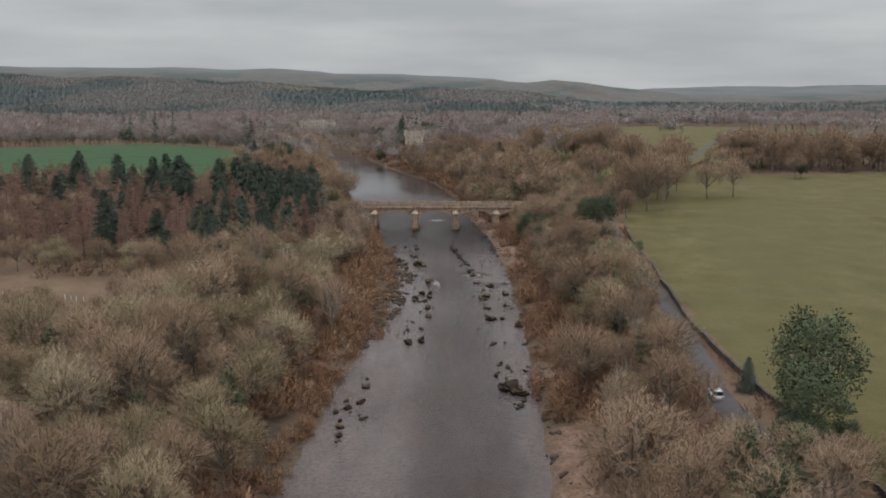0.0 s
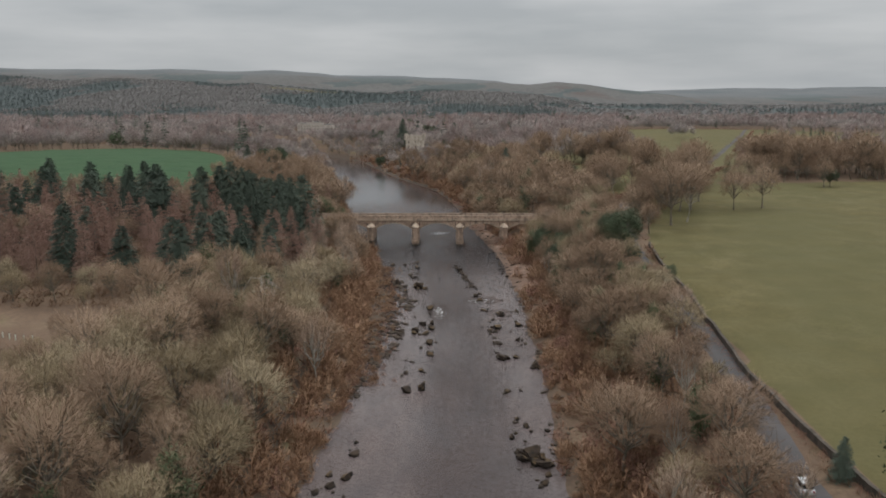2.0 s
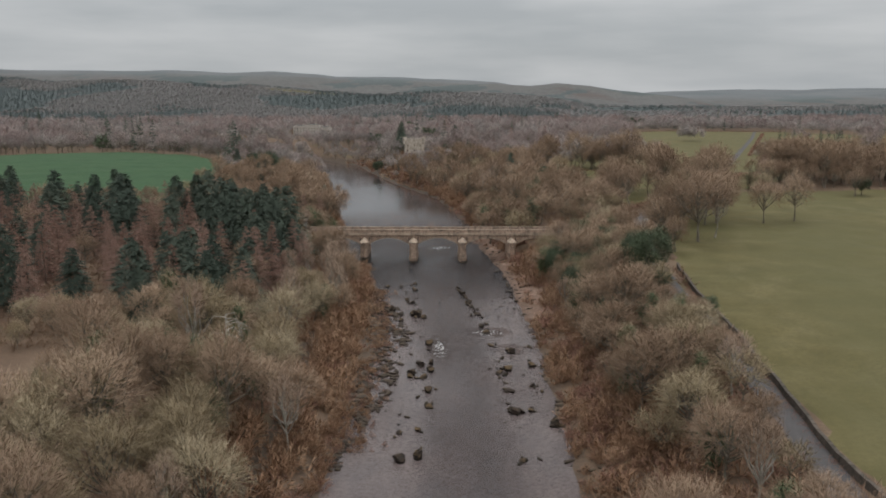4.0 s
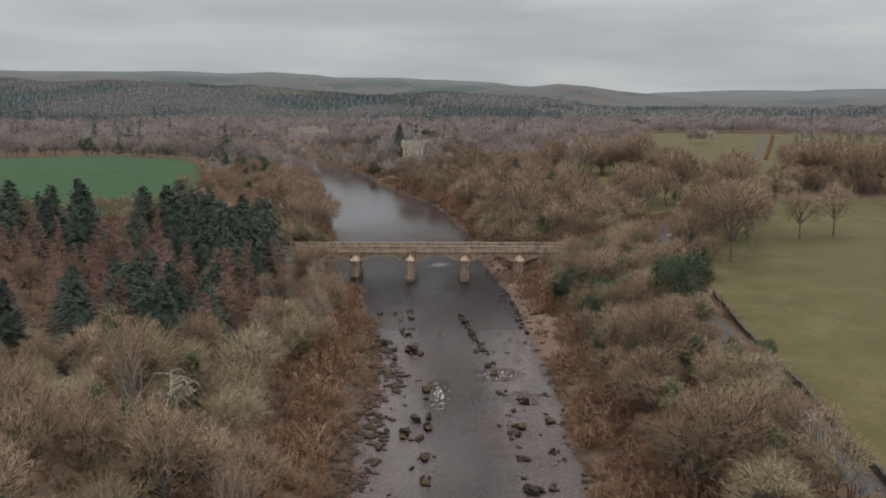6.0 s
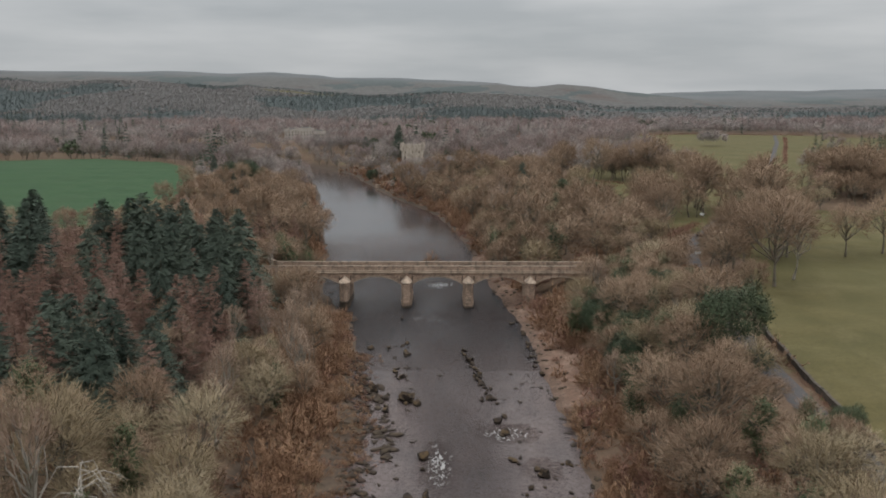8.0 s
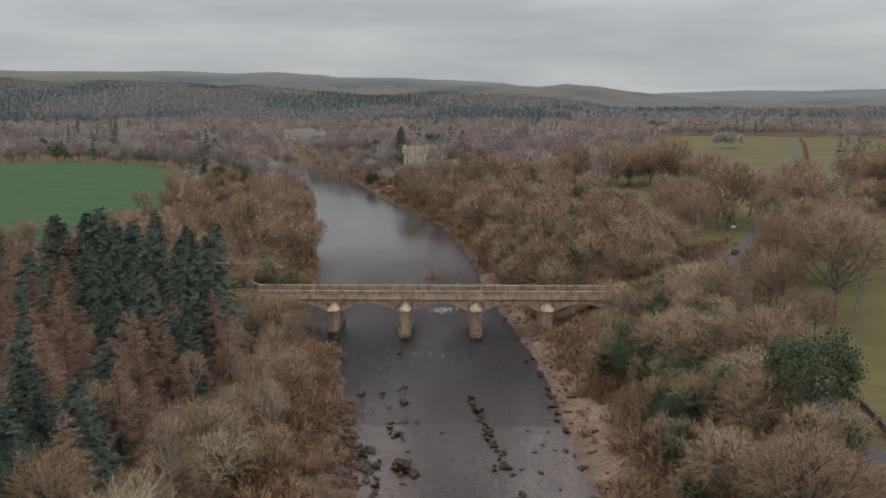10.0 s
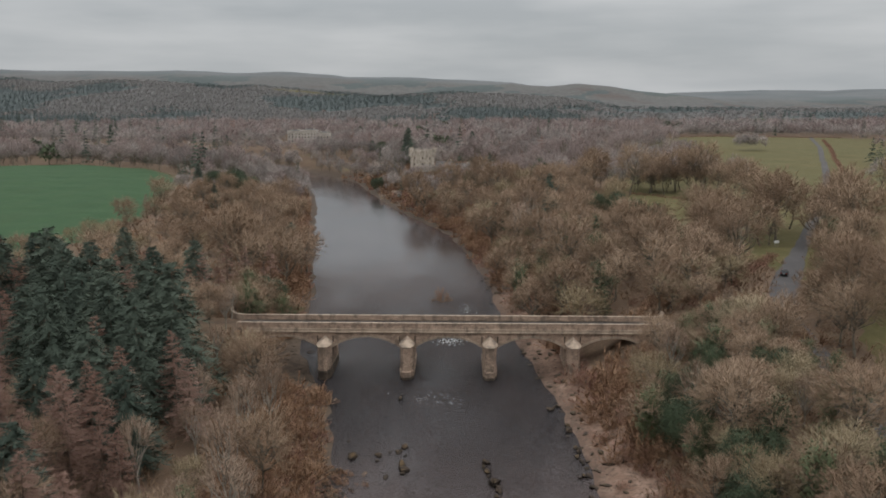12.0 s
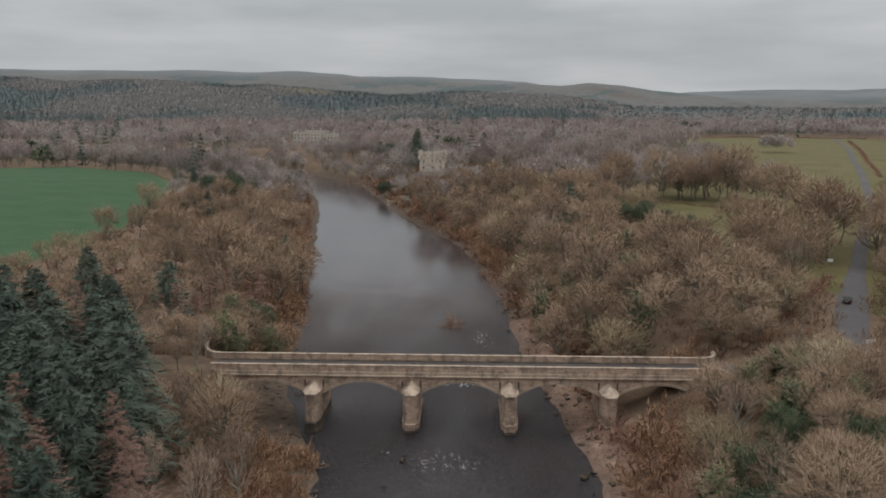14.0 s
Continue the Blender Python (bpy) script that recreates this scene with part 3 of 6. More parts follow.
def build_ground():
    def axis(*spans):
        out = []
        for a, b, step in spans:
            out += list(np.arange(a, b, step))
        return np.array(out + [spans[-1][1]], float)

    xs = axis((-5200, -2600, 160), (-2600, -1200, 45), (-1200, -480, 24), (-480, -160, 7), (-160, -70, 3.5), (-70, 90, 2.0), (90, 180, 4), (180, 480, 8), (480, 1200, 24), (1200, 2600, 45), (2600, 5200, 160))
    ys = axis((-1500, -100, 100), (-100, 60, 10), (60, 480, 2.4), (480, 800, 4), (800, 1300, 10), (1300, 2600, 30), (2600, 5400, 55))
    gx, gy = np.meshgrid(xs, ys)
    gz = land(gx, gy)
    verts = np.stack([gx, gy, gz], -1).reshape(-1, 3)
    nx, ny = len(xs), len(ys)
    i = (np.arange(ny - 1)[:, None] * nx + np.arange(nx - 1)[None]).ravel()
    mesh = mesh_from("ground", verts, np.stack([i, i + 1, i + nx + 1, i + nx], -1), True)
    x, y = verts[:, 0], verts[:, 1]
    d, east = bank(x, y)
    grass = (inside(x, y, PASTURE) | inside(x, y, PARK)).astype(float)
    grass = np.maximum(grass, (x > 90) & (y > 225) & (y < 470) & (x < 420))
    for cx, cy, rx, ry in BARE_HILL:
        grass = np.maximum(grass, ((x - cx) / rx) ** 2 + ((y - cy) / ry) ** 2 < 1)
    crop = inside(x, y, CROP).astype(float)
    place = np.maximum(1 - smooth01(y, 125, 150), smooth01(y, 268, 285) * (1 - smooth01(y, 470, 520)))
    sand = np.where(east, (1 - smooth01(d, 8, 13)) * place, 0)
    mud = 1 - smooth01(along(x, y, PATH_WEST), 1.2, 3.0)
    mud = np.maximum(mud, 0.6 * (1 - smooth01(along(x, y, SPUR_WEST), 1.0, 2.5)))
    mud = np.maximum(mud, 0.9 * (1 - smooth01(np.hypot((x + 40) / 12, (y - 362) / 26), 0.7, 1.2)))
    mud = np.maximum(mud, 0.75 * (~east) * (1 - smooth01(d, 3, 6)) * (y < 480))
    mud = np.maximum(mud, 0.9 * (y > 430) * (1 - smooth01(d, 6, 11)))
    mud = np.maximum(mud, 0.6 * east * (1 - smooth01(d, 1.5, 3.5)))
    col = np.stack([grass, crop, sand, np.ones(len(x))], -1).astype(np.float32)
    mesh.attributes.new("region", "FLOAT_COLOR", "POINT").data.foreach_set("color", col.ravel())
    fir = smooth01(fir_tone(x, y), 0.40, 0.70)
    mesh.attributes.new("fir", "FLOAT", "POINT").data.foreach_set("value", fir.astype(np.float32))
    # share of the haze-greyed hillside colour, growing with distance
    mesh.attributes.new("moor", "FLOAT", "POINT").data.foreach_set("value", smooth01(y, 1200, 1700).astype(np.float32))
    # painted haze of the farthest ridge sets in here
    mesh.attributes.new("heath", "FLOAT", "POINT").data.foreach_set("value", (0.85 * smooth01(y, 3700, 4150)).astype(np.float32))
    mesh.attributes.new("mud", "FLOAT", "POINT").data.foreach_set("value", mud.astype(np.float32))
    ob = link_mesh("ground", mesh, M_GROUND)
    tagged(ob, "river valley of leaf litter, pasture and winter crop rising to wooded hills", "ground", kind="structure")


RIFFLES = [(-1.5, 252, 4, 13, 1.0), (11, 265, 8, 6, 1.0), (16, 250, 7, 9, 0.7), (-3, 384, 10, 9, 1.0), (2, 414, 9, 22, 0.8), (-16, 346, 6, 5, 0.75), (12, 366, 6, 10, 0.7),
           (-13, 440, 10, 25, 0.5), (-6, 343, 24, 14, 0.72), (-4, 328, 22, 10, 0.55), (-10, 322, 9, 7, 0.6), (6, 300, 5, 16, 0.55), (14, 220, 9, 16, 0.55), (-20, 240, 7, 30, 0.5), (-22, 140, 8, 14, 0.45), (-2, 190, 9, 40, 0.35)]


def build_water():
    ys = np.concatenate([np.arange(-600, 60, 20), np.arange(60, 480, 1.6), np.arange(480, 780, 5), np.arange(780, 1011, 12)])
    u = np.linspace(0, 1, 44)
    lo, hi = np.interp(ys, RY, RL) - 7, np.interp(ys, RY, RR) + 7
    gx = lo[:, None] + (hi - lo)[:, None] * u
    gy = np.repeat(ys[:, None], len(u), 1)
    verts = np.stack([gx, gy, 0 * gx], -1).reshape(-1, 3)
    nx = len(u)
    i = (np.arange(len(ys) - 1)[:, None] * nx + np.arange(nx - 1)[None]).ravel()
    mesh = mesh_from("water", verts, np.stack([i, i + 1, i + nx + 1, i + nx], -1), True)
    x, y = verts[:, 0], verts[:, 1]
    rif = 0.5 * (1 - smooth01(y, 390, 500)) + 0.03
    for cx, cy, rx, ry, k in RIFFLES:
        rif = np.maximum(rif, k * np.exp(-(((x - cx) / rx) ** 2 + ((y - cy) / ry) ** 2)))
    chan = np.exp(-(((x - np.interp(y, [0, 150, 200, 260, 330], [4, 4, 4.5, 3, 0])) / np.interp(y, [0, 150, 260, 330], [11, 9, 7, 14])) ** 4))
    rif = np.where(y < 300, np.maximum(rif * np.where(rif < 0.56, 0.42 + 0.45 * chan, 1), 0.05), rif)
    mesh.attributes.new("channel", "FLOAT", "POINT").data.foreach_set("value", chan.astype(np.float32))
    mesh.attributes.new("riffle", "FLOAT", "POINT").data.foreach_set("value", rif.astype(np.float32))
    shoal = (1 - smooth01(y, 285, 332)) + 0.35 * smooth01(y, 385, 440)
    mesh.attributes.new("shoal", "FLOAT", "POINT").data.foreach_set("value", shoal.astype(np.float32))
    ob = link_mesh("water", mesh, M_WATER)
    tagged(ob, "dark peaty river with riffles, broken foam and calm upstream reach", "water", kind="structure")


def ribbon(name, line, width, lift, material, label, category, bulge=0.0):
    """A road laid over the ground along a line."""
    pts = [Vector((*p, 0)) for p in line]
    dense = []
    for a, b in zip(pts, pts[1:]):
        n = max(1, round((b - a).length / 3))
        dense += [a.lerp(b, k / n) for k in range(n)]
    dense.append(pts[-1])
    for _ in range(6):
        dense = [dense[0]] + [(a + 2 * b + c) / 4 for a, b, c in zip(dense, dense[1:], dense[2:])] + [dense[-1]]
    verts, cols = [], 7
    for i, p in enumerate(dense):
        side = (dense[min(i + 1, len(dense) - 1)] - dense[max(i - 1, 0)]).cross(Vector((0, 0, 1))).normalized()
        for k in range(cols):
            s = k / (cols - 1) - 0.5
            q = p + side * (width + bulge * math.exp(-(((p.y - 402) / 28) ** 2))) * s * (1 + 0.02 * math.sin(i * 0.7 + k))
            verts.append((q.x, q.y, float(land(q.x, q.y)) + lift - (0.25 if k in (0, cols - 1) else 0)))
    i = (np.arange(len(dense) - 1)[:, None] * cols + np.arange(cols - 1)[None]).ravel()
    mesh = mesh_from(name, verts, np.stack([i, i + 1, i + cols + 1, i + cols], -1), True)
    tagged(link_mesh(name, mesh, material), label, category, kind="structure")


build_ground()
build_water()
ribbon("road", LANE, 4.4, 0.22, M_ROAD, "grey asphalt country lane beside a field wall", "road", 3.4)
ribbon("road", SPUR_EAST, 6.0, 0.20, M_ROAD, "asphalt road joining the bridge to the lane", "road")

# ---- the bridge ----
FACE, REAR, SPRING, CROWN, TOP = 358.5, 365.3, 6.1, 8.7, 9.85
STEP, HALF = 18.63, 1.45
PIERS = [-30.95 + STEP * k for k in range(4)]
WEST, EAST = PIERS[0] - STEP, PIERS[3] + STEP
RISE, SPAN = CROWN - SPRING, STEP / 2 - HALF
RAD = (SPAN**2 + RISE**2) / (2 * RISE)
MIDS = [WEST + STEP * (k + 0.5) for k in range(5)]
W_END, E_END = -51.0, 44.0


def cutwater(grow=0.0, out=0.0):
    w = HALF + grow
    ya, yb = FACE - 2.3, FACE - 4.0 - grow
    za, zb = REAR + 2.3, REAR + 4.0 + grow
    return [(-w, ya), (-w * 0.55, yb), (w * 0.55, yb), (w, ya), (w, za), (w * 0.55, zb), (-w * 0.55, zb), (-w, za)]


def build_bridge():
    bridge = thing("bridge", "old sandstone road bridge with five segmental arches over the river", "bridge", (0, 0, 0))
    # the arched body
    stops = [(W_END, -1.0), (WEST + HALF, -1.0)]
    for m in MIDS:
        for k in range(29):
            a = -SPAN + 2 * SPAN * k / 28
            stops.append((m + a, CROWN - RAD + math.sqrt(RAD * RAD - a * a)))
    stops += [(EAST - HALF, -1.0), (E_END, -1.0)]
    bm = bmesh.new()
    rows = [[bm.verts.new(p) for p in ((x, FACE, z), (x, FACE, TOP), (x, REAR, TOP), (x, REAR, z))] for x, z in stops]
    for a, b in zip(rows, rows[1:]):
        for k in range(4):
            bm.faces.new((a[k], b[k], b[(k + 1) % 4], a[(k + 1) % 4]))
    bm.faces.new(rows[0])
    bm.faces.new(rows[-1][::-1])
    body = part("arch_body", bm, M_STONE, bridge, "weathered coursed sandstone spandrels and arch barrels")
    for px in PIERS:
        bm = bmesh.new()
        prism(bm, [(px + x, y) for x, y in cutwater()], 2.0, 7.4)
        pier = part("pier", bm, M_STONE, bridge, "tall stone pier with angled cutwaters")
        bm = bmesh.new()
        prism(bm, [(px + x, y) for x, y in cutwater(0.14)], 0.6, 1.7)
        wet = px < -25
        part("plinth", bm, M_PLINTH if wet else M_STONE, pier, "dark wet lower stage of the pier" if wet else "")
        bm = bmesh.new()
        prism(bm, [(px + x, y) for x, y in cutwater(0.17)], -1.6, 0.6)
        part("foot", bm, M_PLINTH, pier, "dark wet foot of the pier")
        bm = bmesh.new()
        prism(bm, [(px + x, y) for x, y in cutwater(0.24)], 1.7, 1.86)
        prism(bm, [(px + x, y) for x, y in cutwater(0.24)], 1.86, 2.02, 0.96, (px, (FACE + REAR) / 2))
        part("string_course", bm, M_PLINTH if wet else M_STONE, pier)
        for s, near, edge in ((1, FACE, 0), (-1, REAR, 4)):
            bm = bmesh.new()
            ring = cutwater(0.26)
            ring = ring[:4] if s == 1 else ring[4:]
            ring = [(px + ring[0][0], near)] + [(px + x, y) for x, y in ring] + [(px + ring[-1][0], near)]
            prism(bm, ring, 7.4, 7.65)
            lo = [bm.verts.new((x, y, 7.65)) for x, y in ring]
            apex = bm.verts.new((px, near - s * 0.05, 9.1))
            mid = bm.verts.new((px, near - s * 1.6, 8.75))
            seq = lo
            for a, b in zip(seq[1:-1], seq[2:-1]):
                bm.faces.new((a, b, mid))
            bm.faces.new((seq[0], seq[1], mid, apex))
            bm.faces.new((seq[-2], seq[-1], apex, mid))
            part("cap", bm, M_COPING, pier, "pale pyramid cap of the cutwater")
        # quoin lugs beside the cap
        for s in (-1, 1):
            bm = bmesh.new()
            box(bm, px + s * 1.75 - 0.16, px + s * 1.75 + 0.16, FACE - 0.10, FACE + 0.1, 7.5, 9.0, 0.03)
            part("drain_spout", bm, M_PLINTH, pier)
    for near, s in ((FACE, -1), (REAR, 1)):
        bm = bmesh.new()
        y0, y1 = sorted((near + s * 0.5, near - s * 0.2))
        box(bm, W_END, E_END, y0, y1, TOP, TOP + 0.22, 0.03)
        y0, y1 = sorted((near + s * 0.18, near - s * 0.2))
        box(bm, W_END, E_END, y0, y1, TOP - 0.16, TOP + 0.001, 0.02)
        part("cornice", bm, M_COPING, bridge)
        bm = bmesh.new()
        y0, y1 = sorted((near + s * 0.15, near - s * 0.2))
        box(bm, W_END, E_END, y0, y1, TOP + 0.22, TOP + 0.85, 0.04)
        part("base_course", bm, M_COPING, bridge)
        bm = bmesh.new()
        y0, y1 = sorted((near + s * 0.02, near - s * 0.42))
        box(bm, W_END, E_END, y0, y1, TOP + 0.22, 11.86)
        para = part("parapet", bm, M_STONE, bridge)
        # coping stones
        bm = bmesh.new()
        box(bm, -0.735, 0.735, -0.29, 0.29, 0, 0.2, 0.04)
        mesh = bpy.data.meshes.new("coping_stone")
        bm.to_mesh(mesh)
        bm.free()
        n = int((E_END - W_END) / 1.5)
        for k in range(n):
            c = link_mesh("coping_stone", mesh, M_COPING, para)
            c.location = (W_END + 0.75 + 1.5 * k, near - s * 0.2, 11.86 + 0.012 * math.sin(k * 2.3))
            c.rotation_euler = (0.01 * math.sin(k * 1.7), 0.006 * math.sin(k * 3.1), 0)
    # the ring stones of the arches
    half = math.asin(SPAN / RAD)
    count = 27
    bm = bmesh.new()
    a = half / count * 0.97
    sh = [(RAD * math.sin(t) * 1.0, RAD * math.cos(t)) for t in (-a, a)] + [((RAD + 0.45) * math.sin(t), (RAD + 0.45) * math.cos(t)) for t in (a, -a)]
    lo = [bm.verts.new((x, -0.16, z)) for x, z in sh]
    hi = [bm.verts.new((x, 0.16, z)) for x, z in sh]
    for k in range(4):
        bm.faces.new((lo[k], lo[(k + 1) % 4], hi[(k + 1) % 4], hi[k]))
    bm.faces.new(lo[::-1])
    bm.faces.new(hi)
    bmesh.ops.recalc_face_normals(bm, faces=bm.faces)
    mesh = bpy.data.meshes.new("voussoir")
    bm.to_mesh(mesh)
    bm.free()
    for m in MIDS:
        for y in (FACE, REAR):
            for k in range(count):
                v = link_mesh("voussoir", mesh, M_COPING, body)
                v.location, v.rotation_euler = (m, y, CROWN - RAD - 0.004), (0, -half + 2 * half * (k + 0.5) / count, 0)
    bm = bmesh.new()
    box(bm, W_END, E_END, FACE + 0.42, REAR - 0.42, TOP, 10.78)
    part("roadway", bm, M_DECK, bridge, "dark asphalt carriageway")
    for y0, y1 in ((FACE + 0.44, FACE + 1.0), (REAR - 1.0, REAR - 0.44)):
        bm = bmesh.new()
        box(bm, W_END, E_END, y0, y1, 10.70, 10.90, 0.02)
        part("kerb", bm, M_PLINTH, bridge)
    # splayed walls that curve out from three of the ends, and their end posts
    for sx, ex in ((-1, W_END), (1, E_END)):
        for near, s in ((FACE + 0.2, -1), (REAR - 0.2, 1)):
            if sx == s == -1:
                continue
            bm = bmesh.new()
            base, n = [], 12
            for k in range(n + 1):
                t = k / n * math.pi / 2
                base.append((ex + sx * (4.8 if sx < 0 else 3.0) * math.sin(t), near + s * (8.0 if sx < 0 else 2.5) * (1 - math.cos(t))))
            for (w, z0, z1) in ((0.21, 6.5, 11.86), (0.3, 11.865, 12.06)):
                loop = []
                for k, (x, y) in enumerate(base):
                    t = k / n * math.pi / 2
                    nx, ny = sx * math.sin(t), -s * math.cos(t)
                    loop.append([bm.verts.new((x + nx * w * f, y + ny * w * f, z)) for f, z in ((-1, z0), (1, z0), (1, z1), (-1, z1))])
                for p, q in zip(loop, loop[1:]):
                    for k in range(4):
                        bm.faces.new((p[k], q[k], q[(k + 1) % 4], p[(k + 1) % 4]))
                bm.faces.new(loop[0])
                bm.faces.new(loop[-1][::-1])
            part("wing_wall", bm, M_COPING, bridge, "pale curved approach wall")
            bm = bmesh.new()
            x, y = base[-1]
            box(bm, x - 0.45, x + 0.45, y - 0.45, y + 0.45, 6.5, 12.2, 0.05)
            prism(bm, [(x - 0.5, y - 0.5), (x + 0.5, y - 0.5), (x + 0.5, y + 0.5), (x - 0.5, y + 0.5)], 12.2, 12.6, 0.3, (x, y))
            part("end_post", bm, M_COPING, bridge)


build_bridge()


# ---- rocks ----
def rock_mesh(seed, flat=0.6, rough=0.7, level=2):
    rng = random.Random(seed)
    bm = bmesh.new()
    bmesh.ops.create_icosphere(bm, subdivisions=level, radius=1.0)
    off = Vector((rng.uniform(0, 50), rng.uniform(0, 50), rng.uniform(0, 50)))
    cuts = [(Vector((rng.gauss(0, 1), rng.gauss(0, 1), rng.gauss(0, 0.7))).normalized(), rng.uniform(0.38, 0.78)) for _ in range(12)]
    for v in bm.verts:
        p = v.co.copy()
        p *= 1 + rough * noise.noise(p * 1.3 + off) + 0.55 * rough * noise.noise(p * 3.4 + off)
        for nrm, lim in cuts:
            over = p.dot(nrm) - lim
            if over > 0:
                p -= nrm * over * 0.95
        v.co = (p.x, p.y * 0.85, p.z * flat)
    mesh = bpy.data.meshes.new("boulder")
    bm.to_mesh(mesh)
    bm.free()
    mesh.materials.append(M_ROCK)
    return mesh


ROCKS = [rock_mesh(k, 0.55 + 0.12 * (k % 3)) for k in range(7)]
GREAT_ROCKS = [rock_mesh(40 + k, 0.62, 1.1, 3) for k in range(4)]
# x, y, radius of the boulders that stand out
MIDSTREAM = [(-10.5, 320, 0.9), (-9.9, 311, 1.0), (-19.5, 316, 1.0), (-14.8, 316.5, 0.7), (-12, 298.6, 0.8), (-10.2, 295, 0.9), (-15.8, 286.6, 1.2), (-13.2, 282.3, 1.1), (-8.2, 281.3, 1.7),
             (-12.5, 275.7, 1.0), (-20.8, 287, 1.2), (-18.4, 285.5, 0.9), (-14.6, 267, 1.0), (-4.3, 254.5, 1.4), (-5.7, 239.5, 1.3), (-3.4, 240.5, 0.9), (-7.6, 233, 1.2), (-3.5, 234.8, 1.3),
             (-8.1, 189.6, 1.35), (-4.9, 191.4, 1.35), (-3.8, 222.4, 1.3), (-4.8, 231, 1.0), (-3.6, 213.5, 1.1), (-8.9, 201, 0.8), (-5.2, 202.7, 0.7), (-12.8, 343, 0.6)]
EASTSIDE = [(4.1, 314.2, 0.8), (5.3, 306.3, 1.2), (6.9, 296.2, 1.0), (7.3, 290.8, 0.8), (8.7, 282.4, 1.1), (9.3, 288.5, 0.6), (9.7, 270.2, 1.2), (11.1, 265.3, 1.1), (11.4, 253.6, 0.9),
            (16.2, 248, 1.2), (13.6, 244, 0.7), (14.3, 235.6, 1.4), (20.2, 238.5, 1.1), (21, 253, 0.8), (12.1, 233.6, 0.9), (13.4, 189.6, 0.9), (15.7, 171.7, 0.95), (12.6, 166.6, 0.85),
            (15.4, 158.5, 2.1), (16.8, 155.8, 1.5), (16.4, 149.1, 0.95), (13.9, 210.7, 1.2), (13.6, 222.4, 1.0), (17.3, 211.8, 0.9), (21.1, 205.3, 1.3), (19.3, 170, 0.6), (20.7, 222.4, 0.7), (19, 225.5, 0.8)]
WESTSIDE = [(-15.8, 159.6, 0.9), (-16.2, 150.8, 1.0), (-18.4, 148, 1.0), (-15, 143, 0.8), (-18.6, 139, 1.0), (-18.4, 135.2, 0.9), (-19.1, 152, 0.7), (-20.5, 146, 0.9)]


def set_rock(x, y, r, rng, z=0.0):
    made = GREAT_ROCKS if r > 1.15 else ROCKS
    ob = new("boulder", made[rng.randrange(len(made))])
    s = 1.25 * r * rng.uniform(0.9, 1.1)
    ob.matrix_basis = pose(x, y, z + s * 0.10, rng.uniform(-9, 9), rng.uniform(-9, 9), rng.uniform(60, 120)) @ Matrix.Diagonal((s * rng.uniform(1.0, 1.5), s, s * rng.uniform(0.8, 1.1), 1))
    big = "mossy brown boulder standing in the shallow river" if r > 1.25 else "dark wet rock breaking the river surface"
    tagged(ob, big, "boulder", "boulders in the river")


